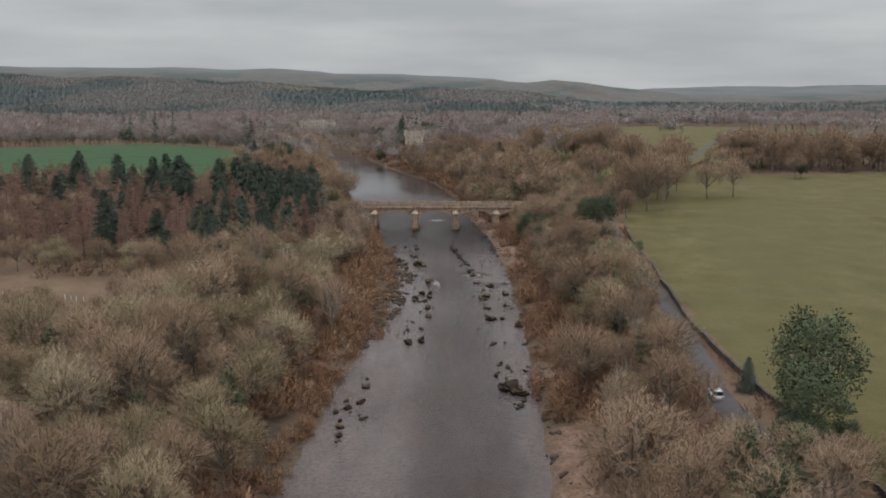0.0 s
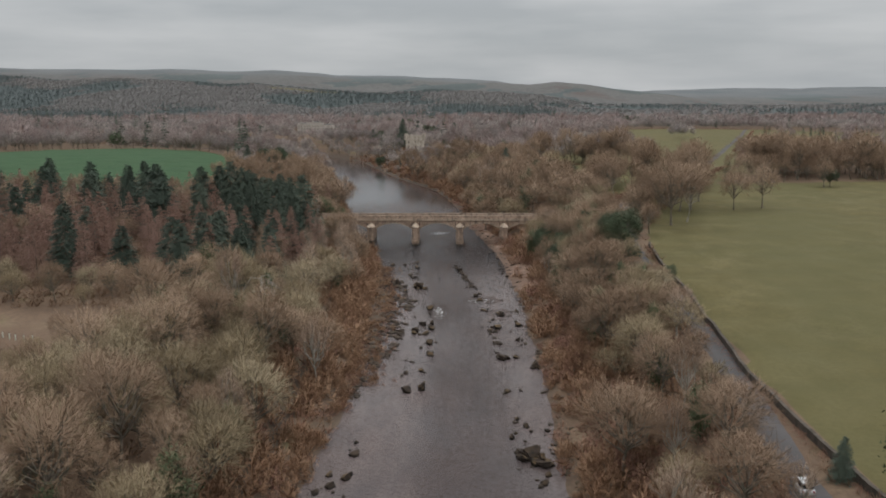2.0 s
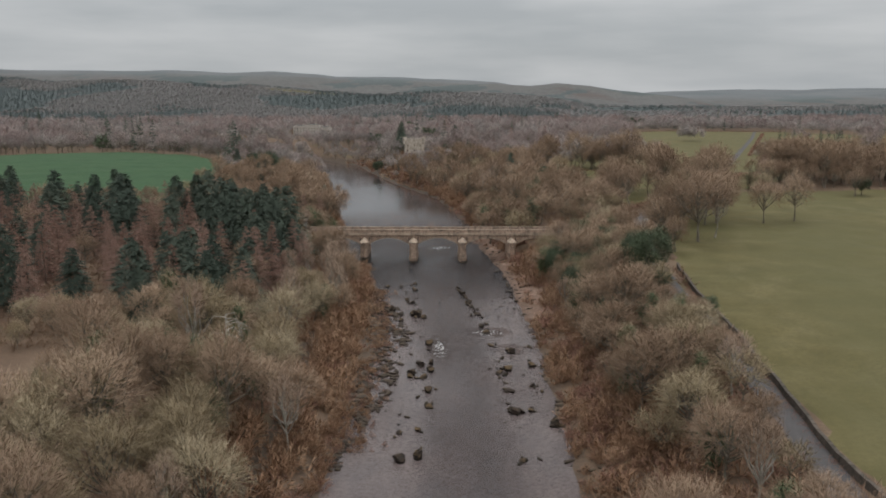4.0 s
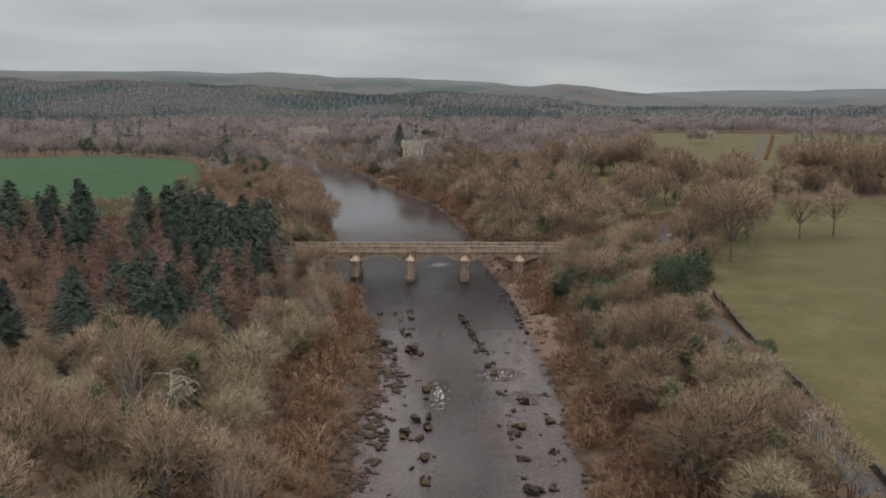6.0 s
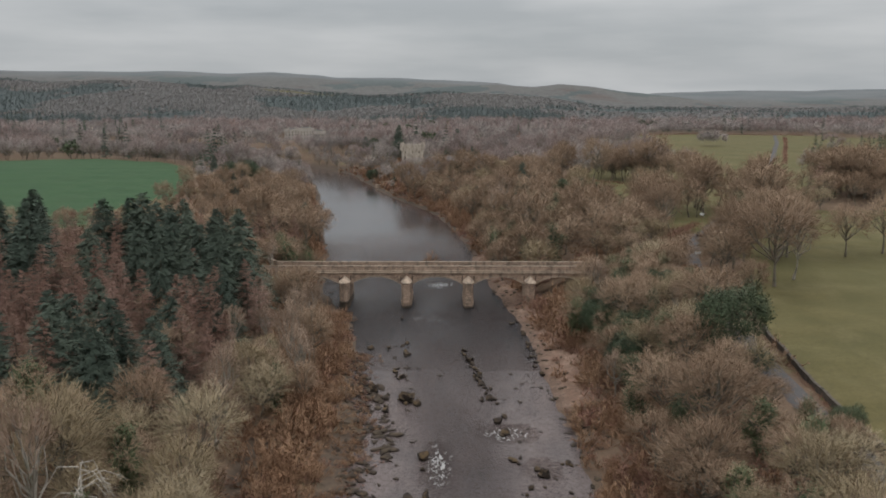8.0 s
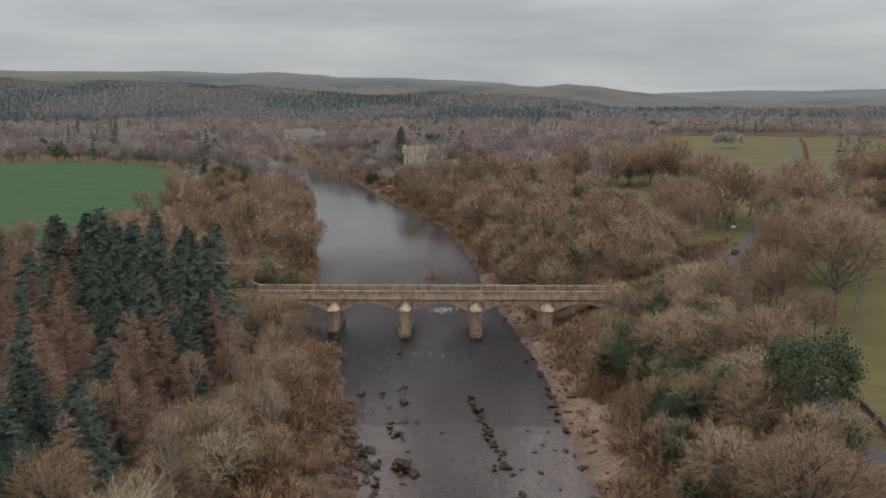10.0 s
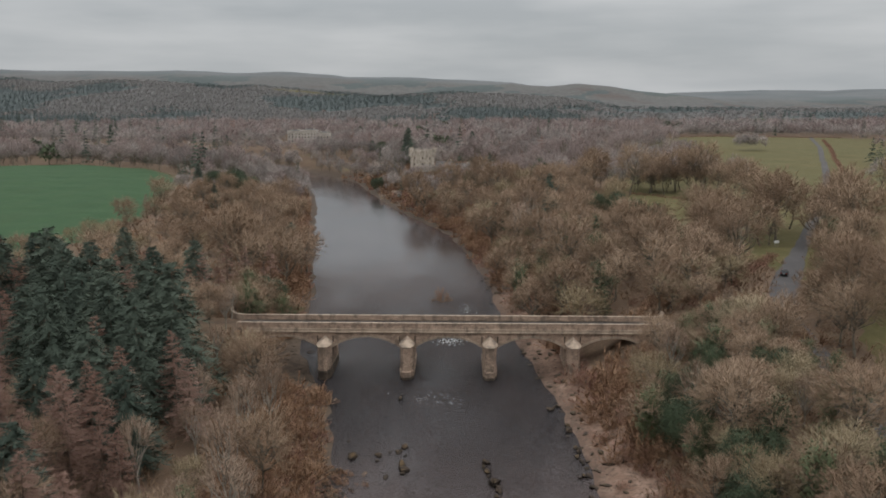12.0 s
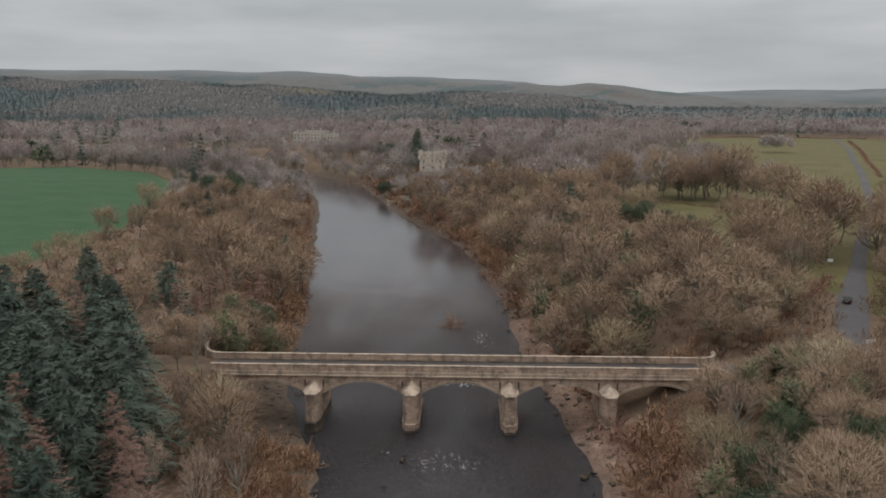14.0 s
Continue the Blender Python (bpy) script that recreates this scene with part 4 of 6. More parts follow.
def build_rocks():
    rng = random.Random(4)
    loose = []
    for row in (MIDSTREAM, EASTSIDE, WESTSIDE):
        for x, y, r in row:
            set_rock(x, y, r, rng)
            for _ in range(rng.choice((1, 2, 3, 4))):
                set_rock(x + rng.gauss(0, 0.9), y + rng.gauss(0, 2.0), r * rng.uniform(0.3, 0.7), rng)
    for k in range(40):
        y = rng.uniform(150, 300)
        loose.append((rng.gauss(16.5, 3.2), y, rng.uniform(0.3, 0.75)))
    for k in range(22):
        y = rng.uniform(205, 335)
        loose.append((rng.gauss(-9, 3.5), y, rng.uniform(0.3, 0.7)))
    # ledge of tilted slabs in midstream and along the far shore
    for k in range(20):
        y = 282 + 1.7 * k
        set_rock(9.2 - 0.165 * (y - 282) + rng.gauss(0, 0.35), y, rng.uniform(0.4, 0.85), rng)
    for k in range(26):
        y = rng.uniform(296, 345)
        set_rock(float(np.interp(y, RY, RR)) - abs(rng.gauss(0.4, 0.9)), y, rng.uniform(0.3, 0.75), rng)
    for k in range(210):
        y = rng.uniform(205, 305)
        loose.append((float(np.interp(y, RY, RL)) + rng.gauss(0.2, 2.3), y, rng.uniform(0.4, 1.25)))
    for k in range(20):
        y = rng.uniform(225, 335)
        loose.append((float(np.interp(y, RY, RL)) + abs(rng.gauss(0, 3.5)), y, rng.uniform(0.35, 0.8)))
    # bedrock slabs and stones along both shores
    base = [np.array([v.co[:] for v in m.vertices]) for m in ROCKS[:5]]
    tris = [np.array([p.vertices[:] for p in m.polygons]) for m in ROCKS[:5]]
    for name, label, east in (("shore_stones", "brown bedrock slabs and loose stones along the shore", True), ("shore_stones", "mossy rock shelf and stones in the shallows", False)):
        vs, fs, count = [], [], 0
        for k in range(1250 if not east else 480):
            y = rng.uniform(100, 460)
            if east:
                d = abs(rng.gauss(1.5, 3.5)) - 0.6
                if y > 385 and rng.random() < 0.4:
                    continue
                x = float(np.interp(y, RY, RR)) + d
            else:
                wide = 6.0 if 215 < y < 300 else 3.0
                d = rng.gauss(-0.4 if 215 < y < 300 else 0.3, wide * 0.5)
                x = float(np.interp(y, RY, RL)) - d
            if not east and k % 9 == 0:
                x, y = rng.uniform(-47, -31), rng.uniform(342, 378)
            if abs(y - 362) < 9 and any(abs(x - p) < 2.4 for p in PIERS):
                continue
            s = 0.2 + 0.95 * rng.random() ** 2.6
            i = rng.randrange(5)
            turn = np.array(Euler((rng.uniform(-0.15, 0.15), rng.uniform(-0.15, 0.15), rng.uniform(0, 6.28))).to_matrix())
            z = max(float(land(x, y)), -0.08)
            if k < len(loose) and not east:
                x, y, s = loose[k]
                z = max(min(float(land(x, y)), 0.3), 0.06)
            if not east and k >= len(loose) and k % 9:
                y = rng.uniform(186, 316)
                wide = 7.5 * math.exp(-(((y - 250) / 46) ** 4)) + 1.0
                x, s = float(np.interp(y, RY, RL)) + rng.uniform(-1.5, wide), 0.3 + 1.0 * rng.random() ** 2
                if ripple(x * 2.2, y, 17.0, 6.0) < -0.15:
                    continue
                z = rng.uniform(-0.02, 0.16)
            vs.append((base[i] * (s * rng.uniform(1.0, 2.1), s, s * rng.uniform(0.45, 0.8))) @ turn.T + (x, y, z - 0.04 * s))
            fs.append(tris[i] + count)
            count += len(base[i])
        mesh = mesh_from(name, np.concatenate(vs), np.concatenate(fs))
        tagged(link_mesh(name, mesh, M_SHELF), label, "stones", kind="stuff")


build_rocks()


# ---- trees: skeletons of limbs and sprays of fine twigs ----
def stick(p, q, r0, r1, sides=4):
    """A tapered branch as (verts, faces)."""
    p, q = np.asarray(p, float), np.asarray(q, float)
    w = q - p
    w = w / (np.linalg.norm(w) + 1e-9)
    a = np.cross(w, (0.3, 0.9, 0.2) if abs(w[2]) > 0.8 else (0, 0, 1))
    a /= np.linalg.norm(a) + 1e-9
    b = np.cross(w, a)
    t = np.arange(sides) * 2 * np.pi / sides
    ring = np.cos(t)[:, None] * a + np.sin(t)[:, None] * b
    v = np.concatenate([p + ring * r0, q + ring * r1])
    i = np.arange(sides)
    j = (i + 1) % sides
    f = np.concatenate([np.stack([i, j, j + sides], -1), np.stack([i, j + sides, i + sides], -1)])
    return v, f


class Shape:
    """Collects pieces of one mesh, twigs with soft normals that follow the crown."""

    def __init__(self):
        self.v, self.f, self.m, self.n = [], [], [], 0

    def add(self, v, f, normal=None):
        self.v.append(v)
        self.f.append(np.asarray(f) + self.n)
        if normal is not None:
            self.m.append(normal)
        self.n += len(v)

    def limb(self, points, r0, r1, sides=4):
        n = len(points) - 1
        for k in range(n):
            self.add(*stick(points[k], points[k + 1], r0 + (r1 - r0) * k / n, r0 + (r1 - r0) * (k + 1) / n, sides))

    def blades(self, start, tip, width, rng, face, loose=0.45, soft=0.75):
        """Thin three-cornered blades from start to tip, their flat side more or less towards face."""
        w = tip - start
        face = unit(np.broadcast_to(face, w.shape))
        side = np.cross(w, face + rng.normal(0, loose, w.shape))
        geo = unit(np.cross(side, w))
        turned = np.where(np.sum(geo * face, axis=1) < 0, -1.0, 1.0)[:, None]
        side *= turned * np.reshape(width, (-1, 1)) / 2 / (np.linalg.norm(side, axis=1)[:, None] + 1e-9)
        v = np.stack([start - side, start + side, tip], 1).reshape(-1, 3)
        self.add(v, np.arange(len(v)).reshape(-1, 3), np.repeat(unit(soft * face + (1 - soft) * turned * geo), 3, 0))

    def arrays(self):
        if len(self.v) > 1:
            self.v, self.f = [np.concatenate(self.v)], [np.concatenate(self.f)]
            self.m = [np.concatenate(self.m)] if self.m else []
        return self.v[0], self.f[0]

    def normals(self):
        self.arrays()
        return self.m[0] if self.m else None


def unit(v):
    return v / (np.linalg.norm(v, axis=-1, keepdims=True) + 1e-9)


def broadleaf(seed, h=15.0, r=5.0, heads=15, mains=24, fine=9, width=0.06, low=0.28, lift=0.35, ivy=0, narrow=False):
    """A bare broadleaved tree: trunk and limbs that end in rounded heads of radiating twigs; ivy leaves may clothe it."""
    rng = np.random.default_rng(seed)
    wood, crown, leaves = Shape(), Shape(), Shape()
    fork = h * (low + rng.uniform(0, 0.1))
    lean = np.array([rng.normal(0, 0.03 * h), rng.normal(0, 0.03 * h), fork])
    top = lean + (rng.normal(0, 0.04 * h), rng.normal(0, 0.04 * h), h * (0.66 if ivy else 0.42))
    wood.limb([np.zeros(3) - (0, 0, 0.4), lean * 0.5 + rng.normal(0, 0.1, 3), lean, top], 0.024 * h, 0.006 * h, 6 if heads > 9 else 3)
    centre = np.array([lean[0], lean[1], h * (low + 1) / 2])
    half = np.array([r, r, h * (1 - low) / 2])
    spots, hubs, outs, sizes = [(np.zeros(3), lean), (lean, top)], [], [], []
    for k in range(heads):
        up = 1.0 - (k + rng.uniform(0.1, 0.9)) / heads * (1.3 if not narrow else 1.15)
        az = 2.39996 * k + rng.uniform(-0.5, 0.5)
        flat = math.sqrt(max(0.0, 1 - up * up))
        way = np.array([np.cos(az) * flat, np.sin(az) * flat, up])
        hub = centre + way * half * rng.uniform(0.42, 0.72)
        root = lean + (top - lean) * max(0.0, min(0.85, 0.35 + 0.5 * up)) * rng.uniform(0.5, 1.0)
        bend = (root + hub) / 2 + way * (1, 1, 0) * r * 0.12 + rng.normal(0, 0.03 * h, 3)
        if heads > 9:
            wood.limb([root, bend, hub], 0.009 * h, 0.0045 * h, 4)
        spots.append((root, hub))
        hubs.append(hub)
        outs.append(way)
        sizes.append(r * rng.uniform(0.36, 0.58))
    hubs, outs, sizes = np.array(hubs), np.array(outs), np.array(sizes)
    n = heads * mains
    i = np.repeat(np.arange(heads), mains)
    way = unit(unit(rng.normal(0, 1, (n, 3))) + 0.75 * outs[i] + (0, 0, lift))
    reach = (sizes[i] * rng.uniform(0.72, 1.06, n))[:, None]
    start = hubs[i] - 0.25 * outs[i] * sizes[i][:, None] + way * reach * 0.05
    tip = hubs[i] + way * reach * (1, 1, 1.1 if not narrow else 1.6)
    if heads > 9:
        for k in range(0, n, 7):
            wood.limb([start[k], tip[k] * 0.75 + start[k] * 0.25], 0.0035 * h, 0.0012 * h, 3)
    soft = way * 0.9 + (tip - centre) / half * 0.6 + (0, 0, 0.35)
    crown.blades(start + (tip - start) * 0.15, tip, width * 1.2, rng, soft)
    m = n * fine
    t = rng.uniform(0.4, 1.0, m)[:, None]
    s2 = np.repeat(start, fine, 0) + np.repeat(tip - start, fine, 0) * t
    w2 = unit(np.repeat(way, fine, 0) + (0, 0, 0.3 * lift) + rng.normal(0, 0.5, (m, 3)))
    crown.blades(s2, s2 + w2 * (np.repeat(reach[:, 0], fine) * rng.uniform(0.22, 0.5, m))[:, None], width, rng, np.repeat(soft, fine, 0))
    if ivy:
        stems = spots[:2] * 3 + spots[2::3]
        P = np.array([s[0] for s in stems])
        Q = np.array([s[1] for s in stems])
        wgt = np.linalg.norm(Q - P, axis=1)
        j = rng.choice(len(stems), ivy // 12, p=wgt / wgt.sum())
        hub = P[j] + (Q - P)[j] * rng.uniform(0.1, 1.05, len(j))[:, None] + rng.normal(0, 0.055 * h, (len(j), 3))
        leaf_clumps(leaves, hub, 12, 0.72, 0.30, rng, (hub - lean) * (1, 1, 0.4) + (0, 0, 0.2 * h))
    return wood, crown, leaves


def leaf_clumps(shape, hubs, each, spread, size, rng, out):
    """Small leaf sprays round each hub."""
    c = np.repeat(hubs, each, 0) + rng.normal(0, spread * 0.6, (len(hubs) * each, 3))
    w = unit(rng.normal(0, 1, c.shape) + (0, 0, 0.15))
    shape.blades(c, c + w * (size * rng.uniform(0.8, 1.9, len(c)))[:, None], size * 0.9, rng, np.repeat(unit(out), each, 0) + 0.5 * unit(c - np.repeat(hubs, each, 0)), 0.6, 0.7)


def conifer(seed, h=20.0, r=3.6, layers=17, each=8, side=5, width=0.16, droop=0.25, bare=0.12, gap=0.0, curl=0.0, power=0.75):
    """A spruce or larch: a straight stem with whorls of feathered branches."""
    rng = np.random.default_rng(seed)
    wood, crown = Shape(), Shape()
    wood.limb([(0, 0, -0.4), (0, 0, h * 0.5), (0, 0, h * 0.98)], 0.015 * h, 0.02, 5)
    starts, tips = [], []
    for k in range(layers):
        f = bare + (1 - bare) * (k + rng.uniform(-0.2, 0.2)) / layers
        reach = r * (1 - max(f, 0)) ** power * (0.55 + 0.45 * min(1, (f - bare + 0.12) * 6)) + 0.25
        for j in range(each):
            if rng.random() < gap:
                continue
            az = rng.uniform(0, 2 * np.pi)
            L = reach * rng.uniform(0.65, 1.12)
            p = np.array([0, 0, h * f + rng.uniform(-0.25, 0.25)])
            q = p + (np.cos(az) * L, np.sin(az) * L, -L * droop + rng.normal(0, 0.12) + L * 0.5 * max(0, f - 0.6))
            starts.append(p)
            tips.append(q)
    p, q = np.array(starts), np.array(tips)
    crown.blades(p, q, width * 0.8, rng, unit((q - p) * (1, 1, 0)) + (0, 0, 0.8))
    n = len(p) * side
    t = rng.uniform(0.2, 1.0, n)[:, None]
    base = np.repeat(p, side, 0) + np.repeat(q - p, side, 0) * t
    out = unit(np.repeat(q - p, side, 0) * (1, 1, 0.4))
    cross = np.cross(out, (0, 0, 1)) * rng.choice([-1, 1], n)[:, None]
    L = np.repeat(np.linalg.norm(q - p, axis=1), side)[:, None]
    w = unit(out * 0.9 + cross * rng.uniform(0.2, 1.0, n)[:, None] + rng.normal(0, 0.42, (n, 3)) + (0, 0, curl))
    crown.blades(base, base + w * (0.25 + 0.26 * L) * rng.uniform(0.6, 1.25, n)[:, None], width, rng, unit(base * (1, 1, 0)) + (0, 0, 0.75) + 0.3 * cross, 0.5)
    t = np.array([[0, 0, h * 0.94]])
    crown.blades(np.repeat(t, 6, 0), np.repeat(t, 6, 0) + rng.normal(0, 0.12, (6, 3)) + (0, 0, h * 0.06), width * 0.7, rng, rng.normal(0, 1, (6, 3)) + (0, 0, 0.6))
    return wood, crown, Shape()


def evergreen(seed, h=12.0, r=5.0, hubs=190, each=13, size=0.45):
    """A round dark evergreen: rounded heads of small leaf clumps with shaded gaps between them."""
    rng = np.random.default_rng(seed)
    wood, crown = Shape(), Shape()
    wood.limb([(0, 0, -0.4), (0.2, 0.1, h * 0.35), (0.1, -0.2, h * 0.7)], 0.03 * h, 0.01 * h, 6)
    for k in range(6):
        a = k * 1.05
        wood.limb([(0.15, 0, h * 0.3), (np.cos(a) * r * 0.4, np.sin(a) * r * 0.4, h * 0.55), (np.cos(a) * r * 0.7, np.sin(a) * r * 0.7, h * 0.7)], 0.012 * h, 0.004 * h, 4)
    heads = 17
    k = np.arange(heads)
    up = 1 - (k + rng.uniform(0.2, 0.8, heads)) / heads * 1.35
    flat = np.sqrt(np.maximum(0, 1 - up * up))
    az = 2.39996 * k + rng.uniform(-0.4, 0.4, heads)
    outs = np.stack([np.cos(az) * flat, np.sin(az) * flat, up], -1)
    tops = outs * (r * 0.62, r * 0.62, h * 0.33) * rng.uniform(0.6, 1.2, (heads, 1)) + (0, 0, h * 0.53)
    i = rng.integers(0, heads, hubs)
    w = unit(unit(rng.normal(0, 1, (hubs, 3))) + 0.7 * outs[i] + (0, 0, 0.2))
    hub = tops[i] + w * (r * 0.38, r * 0.38, h * 0.17) * rng.uniform(0.5, 1.2, hubs)[:, None]
    leaf_clumps(crown, hub, each, 0.62, size, rng, 0.9 * w + 0.6 * outs[i] + (0, 0, 0.3))
    return wood, crown, Shape()


def shrub(seed, h=3.0, r=1.8, stems=34, fine=7, width=0.06):
    """A rounded bush of two to four overlapping domes of radiating twigs."""
    rng = np.random.default_rng(seed)
    wood, crown = Shape(), Shape()
    domes = 4 if stems > 16 else 2
    foot = np.stack([rng.normal(0, 0.38 * r, domes), rng.normal(0, 0.38 * r, domes), np.zeros(domes)], -1)
    foot[0] *= 0.2
    tall = h * rng.uniform(0.6, 1.0, domes)
    tall[0] = h
    i = rng.integers(0, domes, stems)
    az, sz = rng.uniform(0, 2 * np.pi, stems), rng.uniform(0.1, 1.0, stems)
    flat = np.sqrt(1 - sz * sz)
    out = np.stack([np.cos(az) * flat, np.sin(az) * flat, sz], -1)
    span = np.stack([0 * tall + 0.72 * r, 0 * tall + 0.72 * r, tall], -1)[i]
    tip = foot[i] + out * span * rng.uniform(0.8, 1.0, (stems, 1))
    base = foot[i] + out * (0.12 * r, 0.12 * r, 0)
    soft = out + (0, 0, 0.35)
    crown.blades(base, tip, width * 1.2, rng, soft)
    m = stems * fine
    t = rng.uniform(0.45, 1.0, m)[:, None]
    s = np.repeat(base, fine, 0) + np.repeat(tip - base, fine, 0) * t
    w = unit(np.repeat(out, fine, 0) + rng.normal(0, 0.55, (m, 3)) + (0, 0, 0.15))
    crown.blades(s, s + w * (h * rng.uniform(0.12, 0.26, m))[:, None], width, rng, np.repeat(soft, fine, 0))
    wood.limb([foot[0] - (0, 0, 0.15), tip[0] * 0.35 + (0, 0, 0.2 * h), tip[0] * 0.6], 0.05, 0.015, 3)
    return wood, crown, Shape()


# species: label, category, twig material, bark, makers of three grades (near, middle, far)
def grades(make, near, mid, far, count=4):
    """Each kind in four grades, from near to very far."""
    sets = [near, mid, far, far]
    if make is broadleaf:
        keep = {k: v for k, v in near.items() if k in ("h", "r", "low", "lift", "narrow")}
        sets = [near, {**keep, **mid}, {**keep, "heads": 12, "mains": 15, "fine": 3, "width": 0.19, "low": 0.06, **far}, {**keep, "heads": 9, "mains": 14, "fine": 1, "width": 0.42, **far, "low": 0.0, "r": keep["r"] * 1.25}]
    return [[make(17 * g + k * 31 + 5, **kw) for k in range(count)] for g, kw in enumerate(sets)]


MID = dict(heads=13, mains=17, fine=8, width=0.11)
SPECIES = {
    "oak": ("bare winter broadleaf tree with fine brown twigs", "tree", M_TWIG, M_BARK, grades(
        broadleaf, dict(h=13, r=5.7, low=0.16, heads=19, mains=22, fine=9, width=0.062), MID, {}, 5)),
    "willow": ("bare spreading tree with dense olive-brown twigs", "tree", M_OLIVE, M_BARK, grades(
        broadleaf, dict(h=11, r=5.8, low=0.08, heads=20, mains=22, fine=9, width=0.06), MID, {})),
    "beech": ("large bare tree with a reddish-brown domed crown", "tree", M_BEECH, M_BARK, grades(
        broadleaf, dict(h=17, r=7.4, heads=24, mains=22, fine=9, low=0.16, width=0.075), dict(heads=17, mains=17, fine=8, width=0.125), dict(h=15, r=6.8))),
    "alder": ("slender pale-barked bare tree with upright twigs", "tree", M_PALE, M_PALEBARK, grades(
        broadleaf, dict(h=14, r=3.9, narrow=True, lift=0.9, low=0.12, heads=14, mains=20, fine=8, width=0.06), dict(heads=11, mains=14, fine=8, width=0.10), dict(h=13), 3)),
    "ivy": ("bare tree with ivy-clad dark green trunk and limbs", "tree", M_TWIG, M_BARK, grades(
        broadleaf, dict(h=13, r=5.2, low=0.14, ivy=5600, heads=16, mains=19, fine=8, width=0.062), dict(ivy=1800, heads=11, mains=13, fine=7, width=0.12), {})),
    "larch": ("leafless larch with rust-coloured feathery branches", "tree", M_LARCH, M_CONBARK, grades(
        conifer, dict(h=17, r=5.0, layers=24, each=8, side=20, width=0.085, droop=0.12, gap=0.05, curl=0.12, power=0.8), dict(h=17, r=5.0, layers=18, each=6, side=12, width=0.18, droop=0.12, curl=0.12, power=0.8),
        dict(h=17, r=5.0, layers=10, each=5, side=2, width=0.8, droop=0.1))),
    "spruce": ("tall dark green spruce with drooping branches", "tree", M_SPRUCE, M_CONBARK, grades(
        conifer, dict(h=16.5, r=5.6, layers=30, each=12, side=24, width=0.15, droop=0.30, curl=-0.05, power=0.66, bare=0.04), dict(h=16.5, r=5.4, layers=22, each=9, side=8, width=0.45, droop=0.30, curl=-0.05, power=0.66, bare=0.04), dict(h=20, r=5.6, layers=11, each=6, side=3, width=1.1, power=1.0))),
    "holm": ("broad dark evergreen tree with dense clumped leaves", "tree", M_YEW, M_BARK, grades(
        evergreen, dict(h=12, r=5.8, hubs=900, each=16, size=0.20), dict(h=12, r=5.8, hubs=190, each=12, size=0.62), dict(h=12, r=5.8, hubs=34, each=8, size=1.3))),
    "pine": ("old dark evergreen with dense needled clumps and bare grey limbs", "tree", M_YEW, M_BARK, grades(
        evergreen, dict(h=13.5, r=5.2, hubs=430, each=14, size=0.26), dict(h=13, r=4.8, hubs=190, each=12, size=0.6), dict(h=13, r=5.0, hubs=34, each=8, size=1.3), 2)),
    "scrub": ("rust-brown leafless willow scrub", "shrub", M_SCRUB, M_BARK, grades(shrub, dict(h=3.2, r=2.4, stems=60, fine=14, width=0.05), dict(h=3.2, r=2.4, stems=28, fine=6, width=0.13), dict(h=3.2, r=2.6, stems=10, fine=4, width=0.5))),
    "bramble": ("low reddish bramble thicket", "shrub", M_BRAMBLE, M_BARK, grades(shrub, dict(h=1.9, r=2.1, stems=46, fine=12, width=0.05), dict(h=1.9, r=2.2, stems=22, fine=5, width=0.13), dict(h=2.0, r=2.6, stems=9, fine=4, width=0.5))),
    "under": ("tangled pale brown undergrowth", "shrub", M_UNDER, M_BARK, grades(shrub, dict(h=2.4, r=2.6, stems=26, fine=6, width=0.10), dict(h=2.2, r=2.6, stems=18, fine=5, width=0.13), dict(h=2.6, r=3.0, stems=8, fine=3, width=0.5))),
}
TREE_NAME = {"oak": "oak_tree", "willow": "willow_tree", "beech": "beech_tree", "alder": "alder_tree", "larch": "larch_tree", "spruce": "spruce_tree", "pine": "pine_tree", "holm": "evergreen_tree", "ivy": "ivy_clad_tree", "bramble": "bramble_bush"}
TEMPLATES = {}


def template(kind, variant):
    """Meshes of one near plant, made once."""
    key = (kind, variant)
    if key not in TEMPLATES:
        wood, crown, leaves = SPECIES[kind][4][0][variant]
        TEMPLATES[key] = [mesh_from(n, *s.arrays(), normals=s.normals()) if s.n else None for n, s in (("trunk", wood), ("crown", crown), ("ivy", leaves))]
    return TEMPLATES[key]


def plant(kind, x, y, size, rng, label="", tall=1.0):
    """One tree or shrub as a thing with its parts."""
    lab, cat, twig, bark, made = SPECIES[kind]
    meshes = template(kind, rng.randrange(len(made[0])))
    name = TREE_NAME.get(kind, "shrub")
    ob = thing(name, label or lab, cat, (x, y, float(land(x, y)) - 0.1), rng.uniform(0, 360), {"larch": "larch plantation", "spruce": "spruces in the plantation", "scrub": "riverside scrub", "bramble": "riverside scrub"}.get(kind, "riverside trees"))
    ob.scale = (size * rng.uniform(0.92, 1.1), size * rng.uniform(0.92, 1.1), size * tall * rng.uniform(0.92, 1.1))
    link_mesh("trunk" if cat == "tree" else "stem", meshes[0], bark, ob)
    link_mesh("crown", meshes[1], twig, ob)
    if meshes[2]:
        link_mesh("ivy", meshes[2], M_IVY, ob, "glossy dark green ivy leaves")
    return ob


